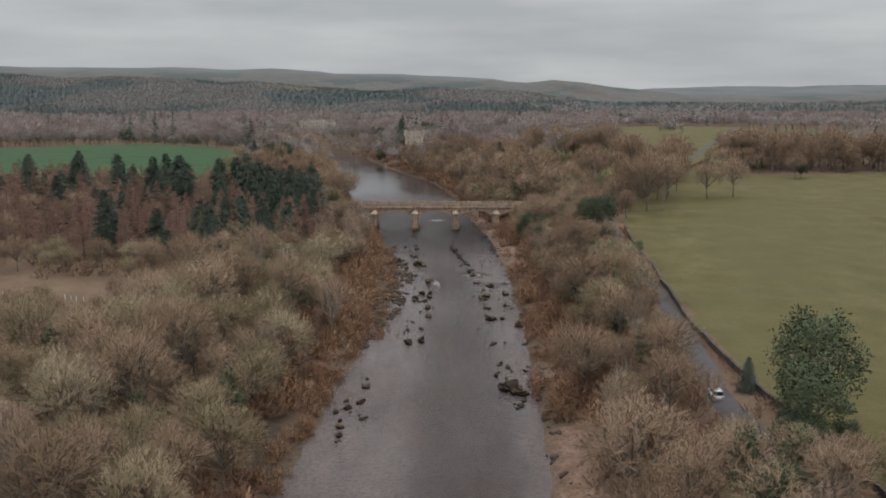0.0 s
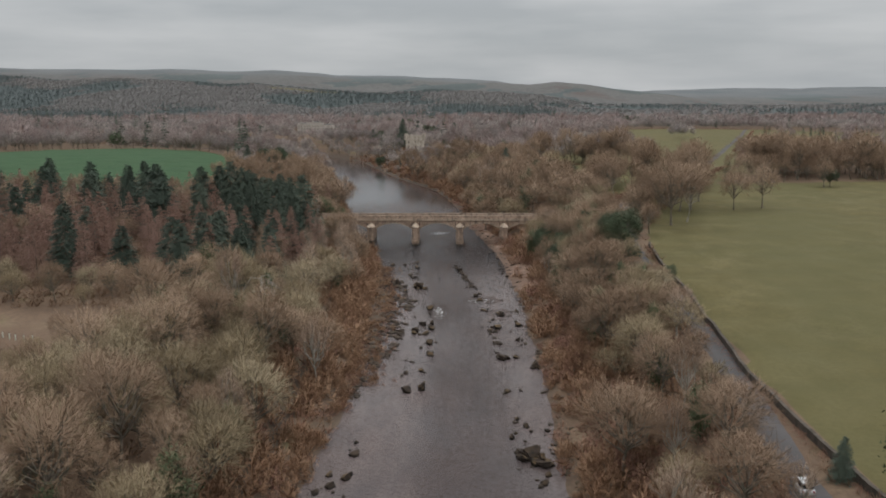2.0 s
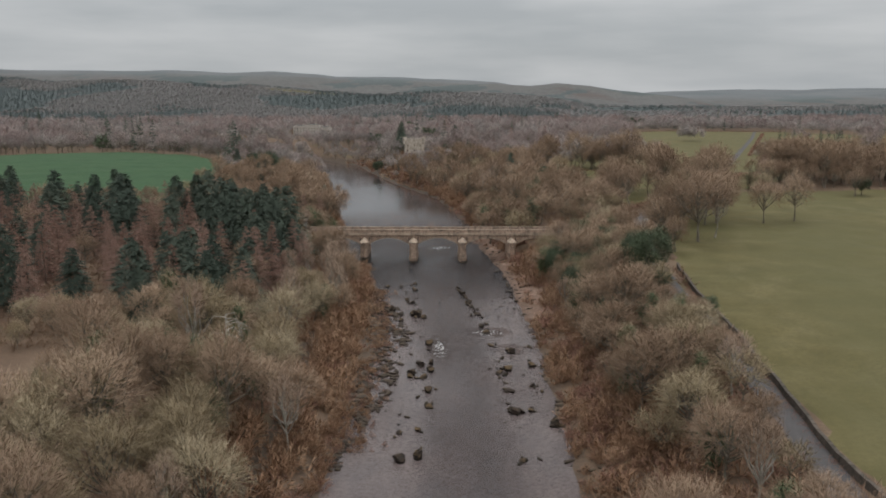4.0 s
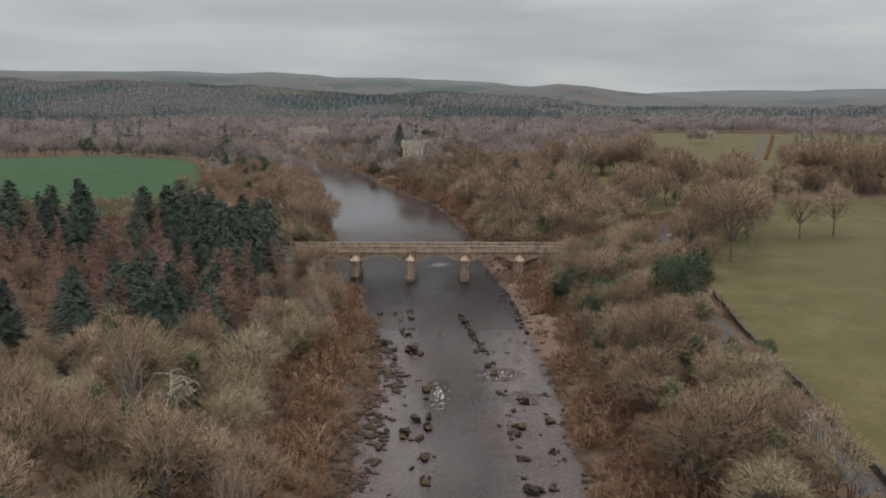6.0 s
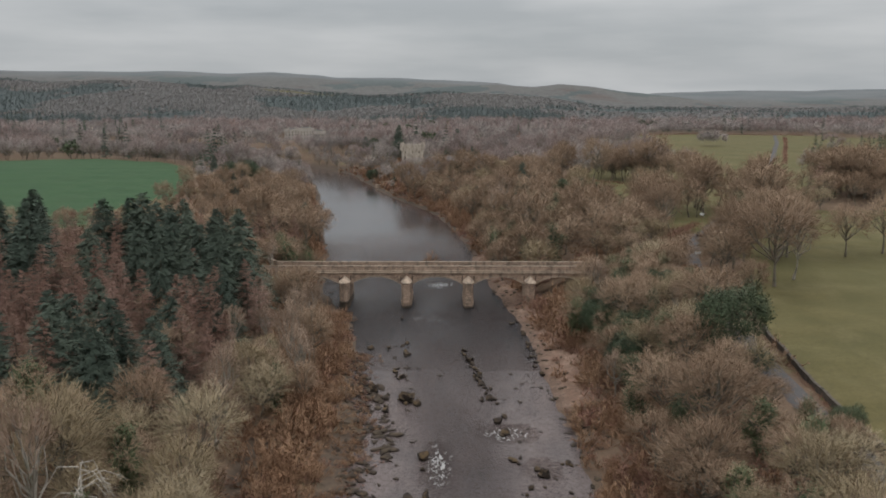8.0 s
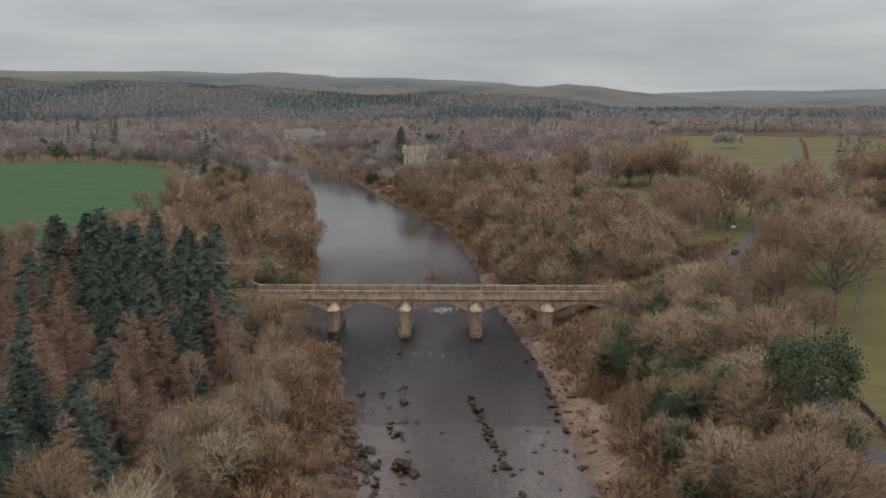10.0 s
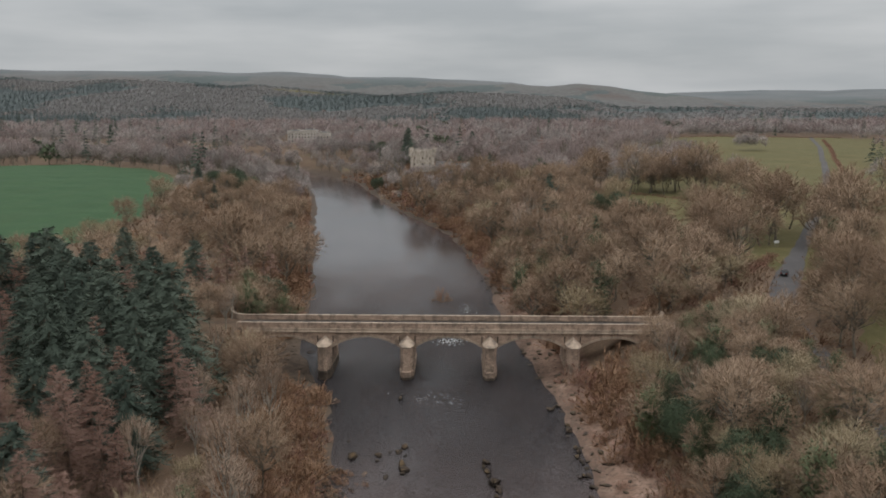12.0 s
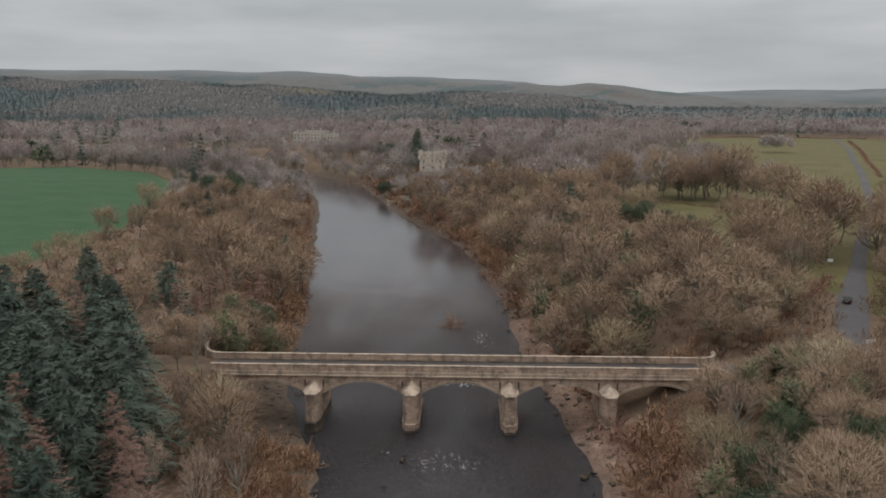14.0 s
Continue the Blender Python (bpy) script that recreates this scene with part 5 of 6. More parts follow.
class Wood:
    """Woodland that nobody could count, joined into one mesh for each material."""

    def __init__(self):
        self.bag = {}

    def add(self, kind, x, y, z, size, grade, rng, tall=1.0):
        made = SPECIES[kind][4][grade]
        wood, crown, leaves = made[rng.randrange(len(made))]
        a, tone = rng.uniform(0, 6.283), rng.random()
        c, s = math.cos(a) * size, math.sin(a) * size
        turn = np.array(((c, -s, 0), (s, c, 0), (0, 0, size * tall * rng.uniform(0.9, 1.1))))
        twig = SPECIES[kind][2]
        # from the third grade on, bare crowns take the haze-greyed twig colours
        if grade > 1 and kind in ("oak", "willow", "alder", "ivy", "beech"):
            twig = M_HAZYBEECH if kind == "beech" else M_HAZYTWIG
        for shape, mat in ((wood, SPECIES[kind][3]), (crown, twig), (leaves, M_IVY)):
            if not shape.n or (shape is wood and (kind == "under" or grade > 2 or grade > 1 and kind in ("spruce", "larch", "scrub", "bramble"))):
                continue
            v, f = shape.arrays()
            _, vs, fs, ts, ms = self.bag.setdefault(mat.name, (mat, [], [], [], []))
            if shape.m:
                ms.append((shape.normals() @ (turn / size).T).astype(np.float32))
            vs.append((v @ turn.T + (x, y, z)).astype(np.float32))
            fs.append(f)
            ts.append(np.full(len(v), tone, np.float32))

    def finish(self, name, label):
        for mat, vs, fs, ts, ms in self.bag.values():
            off, out = 0, []
            for v, f in zip(vs, fs):
                out.append(f + off)
                off += len(v)
            mesh = mesh_from(name, np.concatenate(vs), np.concatenate(out), False, np.concatenate(ts), np.concatenate(ms) if ms else None)
            tagged(link_mesh(name, mesh, mat), label + ", " + mat.name.replace("_", " "), "woodland", kind="stuff")


WALL = [(57.5, 40), (56, 102), (54.9, 140), (55.2, 166), (59.3, 202), (62, 224), (62.8, 240), (64.5, 262), (69, 292), (73, 312), (80, 340), (95, 372), (112, 400), (140, 455), (160, 480)]


# ---- where the trees stand ----
# tops that stand out in the plantation: x, y, size
SPRUCES = [(-67, 254, 0.9), (-60, 262, 0.85), (-73, 245, 0.85), (-58, 250, 0.8), (-80, 258, 0.9), (-54, 274, 0.8), (-66, 325, 1.05), (-56, 316, 1.0), (-82, 356, 1.0), (-68, 356, 0.95), (-51, 299, 0.8), (-60, 307, 0.95), (-96, 369, 0.9), (-90, 320, 1.0), (-74, 268, 0.9), (-72, 343, 1.05), (-62, 320, 1.0),
           (-70, 314, 0.95), (-65, 299, 0.8), (-52, 322, 0.85), 
           (-73, 333, 1.2), (-86, 346, 1.2), (-99, 350, 1.15), (-102, 314, 1.2), (-126, 344, 1.1), (-148, 360, 1.05), (-54, 329, 1.2), (-59, 333, 1.12), (-63, 331, 0.9), (-67, 261, 0.95), (-108, 251, 1.0),
           (-53, 249, 0.85), (-72, 394, 0.9), (-68, 390, 0.9), (-90, 392, 0.9), (-92, 353, 1.1), (-80, 340, 1.1), (-110, 331, 1.1), (-118, 350, 1.05), (-78, 322, 1.0), (-135, 330, 1.0),
           (-142, 290, 0.9), (-117, 322, 0.9), (-160, 345, 1.0), (-170, 370, 1.0), (-184, 350, 1.0), (-130, 372, 0.95), (-196, 374, 1.0), (-66, 346, 1.1), (-214, 352, 1.0), (-230, 370, 1.0)]
LARCHES = [(-51, 290, 1.05), (-92, 292, 1.0), (-68, 281, 1.05), (-60, 296, 1.0), (-86, 270, 1.05), (-94, 313, 0.95), (-81, 340, 1.0), (-54, 289, 0.95), (-56, 280, 1.0), (-46, 270, 0.9), (-62, 314, 1.0),
           (-54, 305, 0.95), (-87, 329, 1.0), (-49, 301, 0.8)]
IVIES = [(18.5, 498, 0.9), (20.5, 450, 0.85), (25, 428, 1.0), (27, 402, 0.95), (30, 415, 0.9), (20, 522, 0.95), (16.5, 470, 0.85), (24, 474, 0.9), (46, 450, 0.9), (29, 440, 1.0), (-54, 377, 1.1), (-47, 386, 0.9),
         (39, 288, 0.85), (44, 254, 0.9), (50, 227, 0.95), (57, 330, 0.95), (48, 331, 1.1), (37, 300, 0.85), (43, 212, 0.9), (-36, 280, 0.75), (-47, 203, 0.95), (-38, 209, 0.9), (46, 345, 0.9), (39, 222, 0.85),
         (55, 300, 0.8), (60, 305, 0.8), (-33, 268, 0.8), (-51, 372, 1.0), (-58, 397, 1.0), (40, 93, 1.0), (39.5, 84, 1.0), (-54, 210, 0.9), (-41, 195, 0.9), (36, 273, 0.9), (38, 238, 0.85), (45, 195, 0.8),
         (-49, 120, 0.8), (-35.5, 155, 0.8), (36, 320, 0.9), (53, 352, 0.8), (34, 260, 0.8), (-46, 232, 0.9)]
HOLMS = [(54, 270, 1.28), (33, 258, 0.85), (41, 291, 0.85), (46, 327, 0.7), (53, 317, 0.75), (40, 249, 0.7), (37, 281, 0.8), (35.5, 305, 0.85), (59.3, 236, 0.5), (-55, 402, 0.95), (206, 452, 0.8), (52.5, 354, 0.35), (40, 316, 0.8), (56, 262, 0.5)]
LAWN = [(150, 600), (190, 700), (330, 930), (420, 1100), (250, 1180), (215, 900), (185, 760)]
GREAT = [(51, 322, "oak", 0.85), (55.5, 314, "willow", 0.8), (47, 316, "oak", 0.75), (57.5, 323, "oak", 0.7), (51.5, 308, "willow", 0.8), (60.5, 333, "beech", 0.7),
         (-46, 318, "alder", 0.85), (-43, 305, "alder", 0.75), (-50, 330, "alder", 0.9), (-40, 294, "willow", 0.6), (-45.5, 339, "alder", 0.75), (-54, 339, "oak", 0.8), (-38, 283, "alder", 0.7), (-47, 292, "alder", 0.85), (-56, 328, "oak", 0.75), (-41, 328, "alder", 0.6),
         (-54.5, 366.3, "alder", 0.6), (-60, 366.8, "oak", 0.65), (-66, 368, "alder", 0.7), (-57, 358, "oak", 0.55), (-53.2, 357.6, "alder", 0.55), (-63, 358.6, "oak", 0.65), (-58, 371.5, "oak", 0.8), (-70, 360, "alder", 0.7),
         (-53, 349.5, "alder", 0.7), (-57, 348, "alder", 0.65), (-49.5, 347, "alder", 0.5), (-62, 351, "beech", 0.5), (-66, 356, "alder", 0.6), (49, 350, "ivy", 0.62), (55, 348.5, "ivy", 0.7), (62, 351, "oak", 0.7), (46, 343, "willow", 0.6), (57, 372, "oak", 0.7),
         (57, 113, "pine", 1.3), (52.5, 103, "pine", 1.0), (49.5, 99, "holm", 0.7), (44.5, 88, "holm", 0.6), (57.5, 103, "holm", 0.4), (39, 96, "oak", 0.8), (38, 87, "willow", 0.85), (47, 94, "ivy", 0.75), (47, 85, "oak", 0.85), (42, 103, "willow", 0.7), (52, 90, "oak", 0.7), (57, 86, "willow", 0.7), (61, 94, "oak", 0.6),
         (87.4, 331.6, "oak", 1.95), (84, 353, "beech", 1.15), (76, 335, "beech", 0.95), (96, 340, "alder", 1.35), (125.3, 370, "oak", 1.35), (139, 374, "oak", 1.4), (78, 408, "oak", 1.5), (-36, 700, "alder", 0.6), (-10, 699, "alder", 0.55), (201, 448, "oak", 1.1), (74, 312, "beech", 0.7),
         (100, 364, "beech", 1.2), (110, 380, "beech", 1.1), (119, 398, "beech", 1.1), (88, 446, "oak", 1.1), (84, 458, "oak", 1.0), (117, 446, "beech", 1.05), (128, 462, "beech", 1.1), (137, 482, "beech", 1.0), (104, 452, "oak", 1.0), (122, 430, "beech", 1.0), (106, 368, "beech", 1.15)]


def build_trees():
    rng = random.Random(11)
    placed = []

    def free(x, y, gap):
        return all((x - a) ** 2 + (y - b) ** 2 > (gap * g) ** 2 for a, b, g in placed[-900:])

    for kind, rows in (("spruce", SPRUCES), ("larch", LARCHES), ("ivy", IVIES), ("holm", HOLMS)):
        for x, y, s in rows:
            if not free(x, y, 7.5 if kind == "spruce" else 4.2):
                continue
            plant(kind, x, y, s * (1.3 if kind == "spruce" else 1.0), rng, "", 0.85 if kind == "ivy" and x > 0 else 1.0)
            placed.append((x, y, 0.8))
    for x, y, kind, s in GREAT:
        plant(kind, x, y, s, rng, {"oak": "old spreading parkland tree with bare limbs in the pasture"}.get(kind, ""))
        placed.append((x, y, 1.0))
    wood = Wood()
    count = {}
    limit = {"oak": 190, "willow": 130, "beech": 60, "alder": 90, "ivy": 90, "pine": 4, "larch": 110, "spruce": 40, "holm": 12, "scrub": 300, "bramble": 260, "under": 0}

    def put(kind, x, y, size, tall=1.0):
        reach = math.hypot(x, max(0.0, y - 216, -y))
        if reach < 150 and count.get(kind, 0) < limit[kind]:
            count[kind] = count.get(kind, 0) + 1
            plant(kind, x, y, size, rng, "", tall)
        else:
            grade = 1 if reach < 400 else 2 if reach < 720 else 3
            kind = "oak" if grade == 3 and kind == "alder" else kind
            wood.add(kind, x, y, float(land(x, y)) - 0.1, size, grade, rng, tall)

    # woods, row by row
    px, py = scatter(rng, 72, 1500, lambda y: 8.5 if y < 372 else 10.4 if y < 480 else 12.6 if y < 800 else 13.6, 0.42, 0.585, 45)
    d, east = bank(px, py)
    ok = (d > np.where(py > 385, np.where(east, 3.0, 1.2), 8)) & ~((np.abs(py - 362) < np.where(px > 46, 6.5, np.where(px < -53, 1.5, 9))) & (px > -75) & (px < 70)) & ~((py > 330) & (py < 372) & (px > -40) & (px < 38))
    ok &= (along(px, py, LANE) > np.where(py > 350, 3.8, 5.4)) & (along(px, py, PATH_WEST) > 2.4) & (along(px, py, SPUR_WEST) > 1.0)
    ok &= ~((px + 26) ** 2 + (py - 720) ** 2 < 15**2) & ~((np.abs(px - 2) < 20) & (np.abs(py - 716) < 9)) & ~((np.abs(px + 167) < 30) & (py > 985) & (py < 1095))
    ok &= ~(east & (px > along_x(py)) & (py < 470)) 
    ok &= ~inside(px, py, [(58, 348), (72, 348), (84, 372), (112, 432), (106, 446), (94, 440), (72, 392), (58, 374)])
    ok &= ~((px > 47) & (px < 82) & (py > 446) & (py < 528)) & ~((px > -22) & (px < 22) & (py > 690) & (py < 712))
    ok &= ~((px > 42.5) & (py > 112) & (py < 152) & (px < 60)) & (along(px, py, [(37, 96), (47, 125)]) > 4.5)
    px, py, east, d = px[ok], py[ok], east[ok], d[ok]
    grass, park = is_open(px, py), inside(px, py, PARK)
    for x, y, e, g, p, dd, nl in zip(px.tolist(), py.tolist(), east.tolist(), grass.tolist(), park.tolist(), d.tolist(), along(px, py, LANE).tolist()):
        roll = rng.random()
        if g:
            if (x - 98) ** 2 / 1000 + (y - 532) ** 2 / 2900 < 1 or inside(np.array([x]), np.array([y]), LAWN)[0]:
                continue
            if p and roll < (0.8 if 5 < nl < 16 and y < 500 else 0.0 if nl < 24 else 0.55 if x < 60 + 0.14 * y else 0.05):
                put(rng.choice(("oak", "beech")), x, y, rng.uniform(1.0, 1.35) * (1.2 if y < 640 else 0.9))
        elif not e and 243 < y < (425 if x > -80 else 398) and x < (-45 if 248 < y < 325 else -57):
            if free(x, y, 4.0) and roll < 0.94:
                put("larch" if roll < 0.74 else "spruce" if roll < 0.79 else "oak", x, y, rng.uniform(0.78, 1.05) * (0.6 if y > 385 and x < -84 else 1.0))
        elif not e and y < 243:
            if free(x, y, 4.5):
                put("willow" if roll < 0.48 else "oak" if roll < 0.86 else "alder" if roll < 0.95 else "ivy", x, y, rng.uniform(0.78, 1.32) * (0.55 if x < -66 and 148 < y else 1.0), 1.08)
        elif not e and y < 480:
            if free(x, y, 4.0):
                put("alder" if roll < 0.45 and y < 360 else "oak" if roll < 0.72 else "beech" if roll < 0.80 else "willow", x, y, rng.uniform(0.75, 1.1) * (0.72 if x < -78 and y > 385 else 1.3 if y > 372 else 1.0))
        elif e and y < 480:
            if free(x, y, 4.2):
                put("oak" if roll < 0.40 else "alder" if roll < 0.52 else "willow" if roll < 0.66 else "ivy" if roll < 0.84 else "beech", x, y, rng.uniform(0.75, 1.15) * (1.15 if y > 372 else 1.0), 0.9)
        else:
            tone = math.sin(x * 0.013 + y * 0.009) + math.sin(x * 0.021 - y * 0.017)
            low = 0.6 if not e and y < 690 and x < -85 - 0.2 * (y - 465) else 0.5 if -225 < x < -110 and 880 < y < 1000 else 0.55 if -62 < x < 30 and 630 < y < 712 else 0.95 if e and y < 630 else 0.85 if dd < 26 or (abs(x + 10) < 50 and y < 712) else 1.0
            kind = "beech" if roll < 0.30 + 0.14 * tone else "oak" if roll < 0.78 else "alder" if roll < 0.86 else "willow" if roll < 0.91 else "larch" if tone > 0.8 else "spruce" if tone < -0.9 and roll > 0.93 or roll > 0.97 else "holm" if roll > 0.95 else "oak"
            put(kind, x, y, rng.uniform(0.8, 1.45) * low)
    # a row of trees on the river side of the lane
    for k in range(15):
        y = 150 + 12.5 * k + rng.uniform(-2, 2)
        x = float(np.interp(y, [p[1] for p in LANE], [p[0] for p in LANE])) - rng.uniform(4.6, 6.0)
        put(rng.choice(("oak", "oak", "ivy", "willow")), x, y, rng.uniform(0.5, 0.8))
    put("alder", 43.6, 118.5, 0.62)
    # old trees along the hedge bank in the park
    for k in range(19):
        put(rng.choice(("oak", "beech", "oak")), 66 + 3.3 * k + rng.uniform(-2, 2), 624 - 2.4 * k + rng.uniform(-7, 9), rng.uniform(0.95, 1.3))
    for k in range(8):
        put("oak", 259 + rng.uniform(-8, 8), 907 + rng.uniform(-8, 8), rng.uniform(1.0, 1.3))
    for k in range(7):
        put(rng.choice(("oak", "beech")), 66 + 5.5 * k + rng.uniform(-2, 2), 402 + 13 * k + rng.uniform(-4, 4), rng.uniform(1.0, 1.3))
    # undergrowth between the trees
    px, py = scatter(rng, 74, 430, lambda y: 4.4, 0.5, 0.48, 10)
    d, east = bank(px, py)
    ok = (d > 7) & (along(px, py, LANE) > 3.2) & (along(px, py, PATH_WEST) > 2.0) & ~is_open(px, py) & ~(east & (px > along_x(py) - 1)) & (np.abs(py - 362) > 7)
    for x, y, z in zip(px[ok].tolist(), py[ok].tolist(), land(px[ok], py[ok]).tolist()):
        wood.add("under", x, y, z, rng.uniform(0.8, 1.6), 1, rng)
    # undergrowth and scrub beside the upstream reach
    px, py = scatter(rng, 430, 790, lambda y: 6.5, 0.5, 0.0, 150)
    d, east = bank(px, py)
    ok = (d > 1.0) & (d < 75) & (np.hypot(px + 44, py - 666) > 9) & (along(px, py, LANE) > 5) & ~is_open(px, py) & ~((np.abs(px + 10) < 42) & (np.abs(py - 718) < 14))
    for x, y, z, dd in zip(px[ok].tolist(), py[ok].tolist(), land(px[ok], py[ok]).tolist(), d[ok].tolist()):
        wood.add("under" if dd > 9 and rng.random() < 0.7 else rng.choice(("scrub", "bramble")), x, y, z, rng.uniform(0.8, 1.5), 2, rng)
    # trees along the far edge of the pasture
    for k in range(130):
        x = rng.uniform(188, 460)
        y = 480 + rng.uniform(-6, 55) + 0.02 * x
        if along(np.array([x]), np.array([y]), LANE)[0] > 7:
            put(rng.choice(("oak", "beech", "beech", "beech")), x, y, rng.uniform(1.15, 1.5))
    # scrub along both banks
    for k in range(3900):
        y = rng.uniform(80, 560) if k % 5 else rng.uniform(480, 765)
        east = k % 2
        d = rng.uniform(0.9, 16) if not east else rng.uniform(0.8 if 138 < y < 290 else 2.2, 16.5)
        if (not east and 205 < y < 300 and d < 2.6 and rng.random() < 0.5) or abs(y - 362) < 7 or (not east and 346 < y < 379 and d < 12):
            continue
        x = float(np.interp(y, RY, RR)) + d / 0.9 if east else float(np.interp(y, RY, RL)) - d / 0.9
        if (east and y < 140 and d < 9) or (east and d < 6.5 and rng.random() < (0.85 if 275 < y < 440 else 0.1)):
            continue
        if along(np.array([x]), np.array([y]), PATH_WEST)[0] < 1.7:
            continue
        put("bramble" if rng.random() < (0.5 if east else 0.3) else "scrub", x, y, rng.choice((rng.uniform(0.7, 1.1), rng.uniform(1.0, 1.75))) * (1.2 if d > 5 else 0.8))
    # thickets between the river and the lane
    for k in range(260):
        y = rng.uniform(84, 235)
        x = rng.uniform(float(np.interp(y, RY, RR)) + 9, float(np.interp(y, [p[1] for p in LANE], [p[0] for p in LANE])) - 3.2)
        put(rng.choice(("bramble", "scrub", "bramble")), x, y, rng.uniform(0.9, 1.6))
    # low tufts among the stones of the west shore
    for k in range(620):
        y = rng.uniform(192, 312)
        wood.add(rng.choice(("bramble", "scrub")), float(np.interp(y, RY, RL)) + rng.gauss(0.8, 2.2), y, 0.1, rng.uniform(0.15, 0.5), 1, rng)
    for k in range(260):
        x, y = (rng.uniform(-80, -49), rng.choice((rng.uniform(338, 354), rng.uniform(374, 384)))) if k % 2 else (rng.uniform(40, 72), rng.choice((rng.uniform(340, 356.5), rng.uniform(368, 384))))
        put(rng.choice(("scrub", "bramble", "scrub")), x, y, rng.uniform(0.7, 1.3))
    # riverside trees above the head of the reach, and those that screen the castle's foot
    for k in range(80):
        x, y = rng.uniform(-215, -95), rng.uniform(800, 965)
        if float(land(x, y)) > 1.2 and bank(np.array([x]), np.array([y]))[0][0] > 4:
            put(rng.choice(("oak", "beech", "willow", "oak")), x, y, rng.uniform(0.75, 1.1))
    for k in range(12):
        put(rng.choice(("willow", "oak", "alder")), -50 + 4.6 * k + rng.uniform(-1.5, 1.5), 697 + rng.uniform(-5, 5), rng.uniform(0.6, 0.8))
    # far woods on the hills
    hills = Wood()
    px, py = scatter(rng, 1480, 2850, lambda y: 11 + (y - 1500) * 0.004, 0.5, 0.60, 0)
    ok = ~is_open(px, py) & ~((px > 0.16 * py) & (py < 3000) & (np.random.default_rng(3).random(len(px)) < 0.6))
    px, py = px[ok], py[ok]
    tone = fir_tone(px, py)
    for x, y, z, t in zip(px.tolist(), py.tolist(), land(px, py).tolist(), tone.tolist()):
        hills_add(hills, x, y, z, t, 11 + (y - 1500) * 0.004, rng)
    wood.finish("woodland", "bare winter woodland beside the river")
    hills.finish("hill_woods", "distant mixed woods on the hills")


def along_x(y):
    """The field wall's x beside the lane."""
    return np.interp(y, [w[1] for w in WALL], [w[0] for w in WALL])


def scatter(rng, y0, y1, pace, jitter, slope, more):
    """Points of an uneven grid that widens with y."""
    xs, ys, y = [], [], y0
    while y < y1:
        step, half = pace(y), slope * y + more
        n = int(2 * half / step)
        xs += [-half + k * step + rng.uniform(-jitter, jitter) * step for k in range(n)]
        ys += [y + rng.uniform(-jitter, jitter) * step for k in range(n)]
        y += step
    return np.array(xs), np.array(ys)


def far_sprays(seed, n, con):
    """The twigs of one crown on the hills, one unit high and wide."""
    rng = np.random.default_rng(seed)
    shape = Shape()
    if con:
        f = rng.uniform(0, 0.9, n)
        az = rng.uniform(0, 2 * np.pi, n)
        start = np.stack([0 * f, 0 * f, f + 0.1], -1)
        tip = start + np.stack([np.cos(az), np.sin(az), 0 * f - 0.12], -1) * ((1 - f) * 0.95)[:, None]
        shape.blades(start, tip, 0.42, rng, (tip - start) * (1, 1, 0) + (0, 0, 1.0), 0.2, 0.9)
    else:
        w = unit(rng.normal(0, 1, (n, 3)) * (1, 1, 0.8))
        w[:, 2] = np.abs(w[:, 2])
        start = w * (0.5, 0.5, 0.45)
        tip = w * rng.uniform(0.85, 1.15, (n, 1)) + rng.normal(0, 0.12, (n, 3))
        shape.blades(start, tip, 0.42, rng, w + (0, 0, 1.0), 0.3, 0.9)
    return shape


FAR_FIRS, FAR_DOMES = [far_sprays(k, 20, True) for k in range(4)], [far_sprays(k, 24, False) for k in range(5)]


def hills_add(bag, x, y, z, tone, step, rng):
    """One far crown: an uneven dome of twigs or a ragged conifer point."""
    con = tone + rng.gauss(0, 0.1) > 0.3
    mat = M_HAZYFIR if con else M_HAZYLARCH if tone > 0.3 and rng.random() < 0.4 else M_HAZYWOOD
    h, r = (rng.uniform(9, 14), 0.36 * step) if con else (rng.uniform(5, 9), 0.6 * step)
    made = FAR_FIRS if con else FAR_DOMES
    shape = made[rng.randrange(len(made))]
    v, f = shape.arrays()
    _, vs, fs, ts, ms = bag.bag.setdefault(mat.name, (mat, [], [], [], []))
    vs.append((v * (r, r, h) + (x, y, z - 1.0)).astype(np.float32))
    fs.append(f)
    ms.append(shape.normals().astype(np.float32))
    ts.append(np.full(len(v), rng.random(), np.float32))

build_trees()


# ---- castle, hall and far house ----
def window(bm_list, x0, x1, y, z0, z1, s=-1):
    """Adds a recessed dark pane and a stone surround on a wall that faces s in y."""
    pane, surround = bm_list
    box(pane, x0, x1, min(y, y + s * 0.03), max(y, y + s * 0.03), z0, z1)
    w = 0.16
    for a, b, c, d in ((x0 - w, x1 + w, z1, z1 + w), (x0 - w, x1 + w, z0 - w, z0), (x0 - w, x0, z0, z1), (x1, x1 + w, z0, z1)):
        box(surround, a, b, min(y, y + s * 0.12), max(y, y + s * 0.12), c, d)


def ground_at(x, y):
    return float(land(x, y))


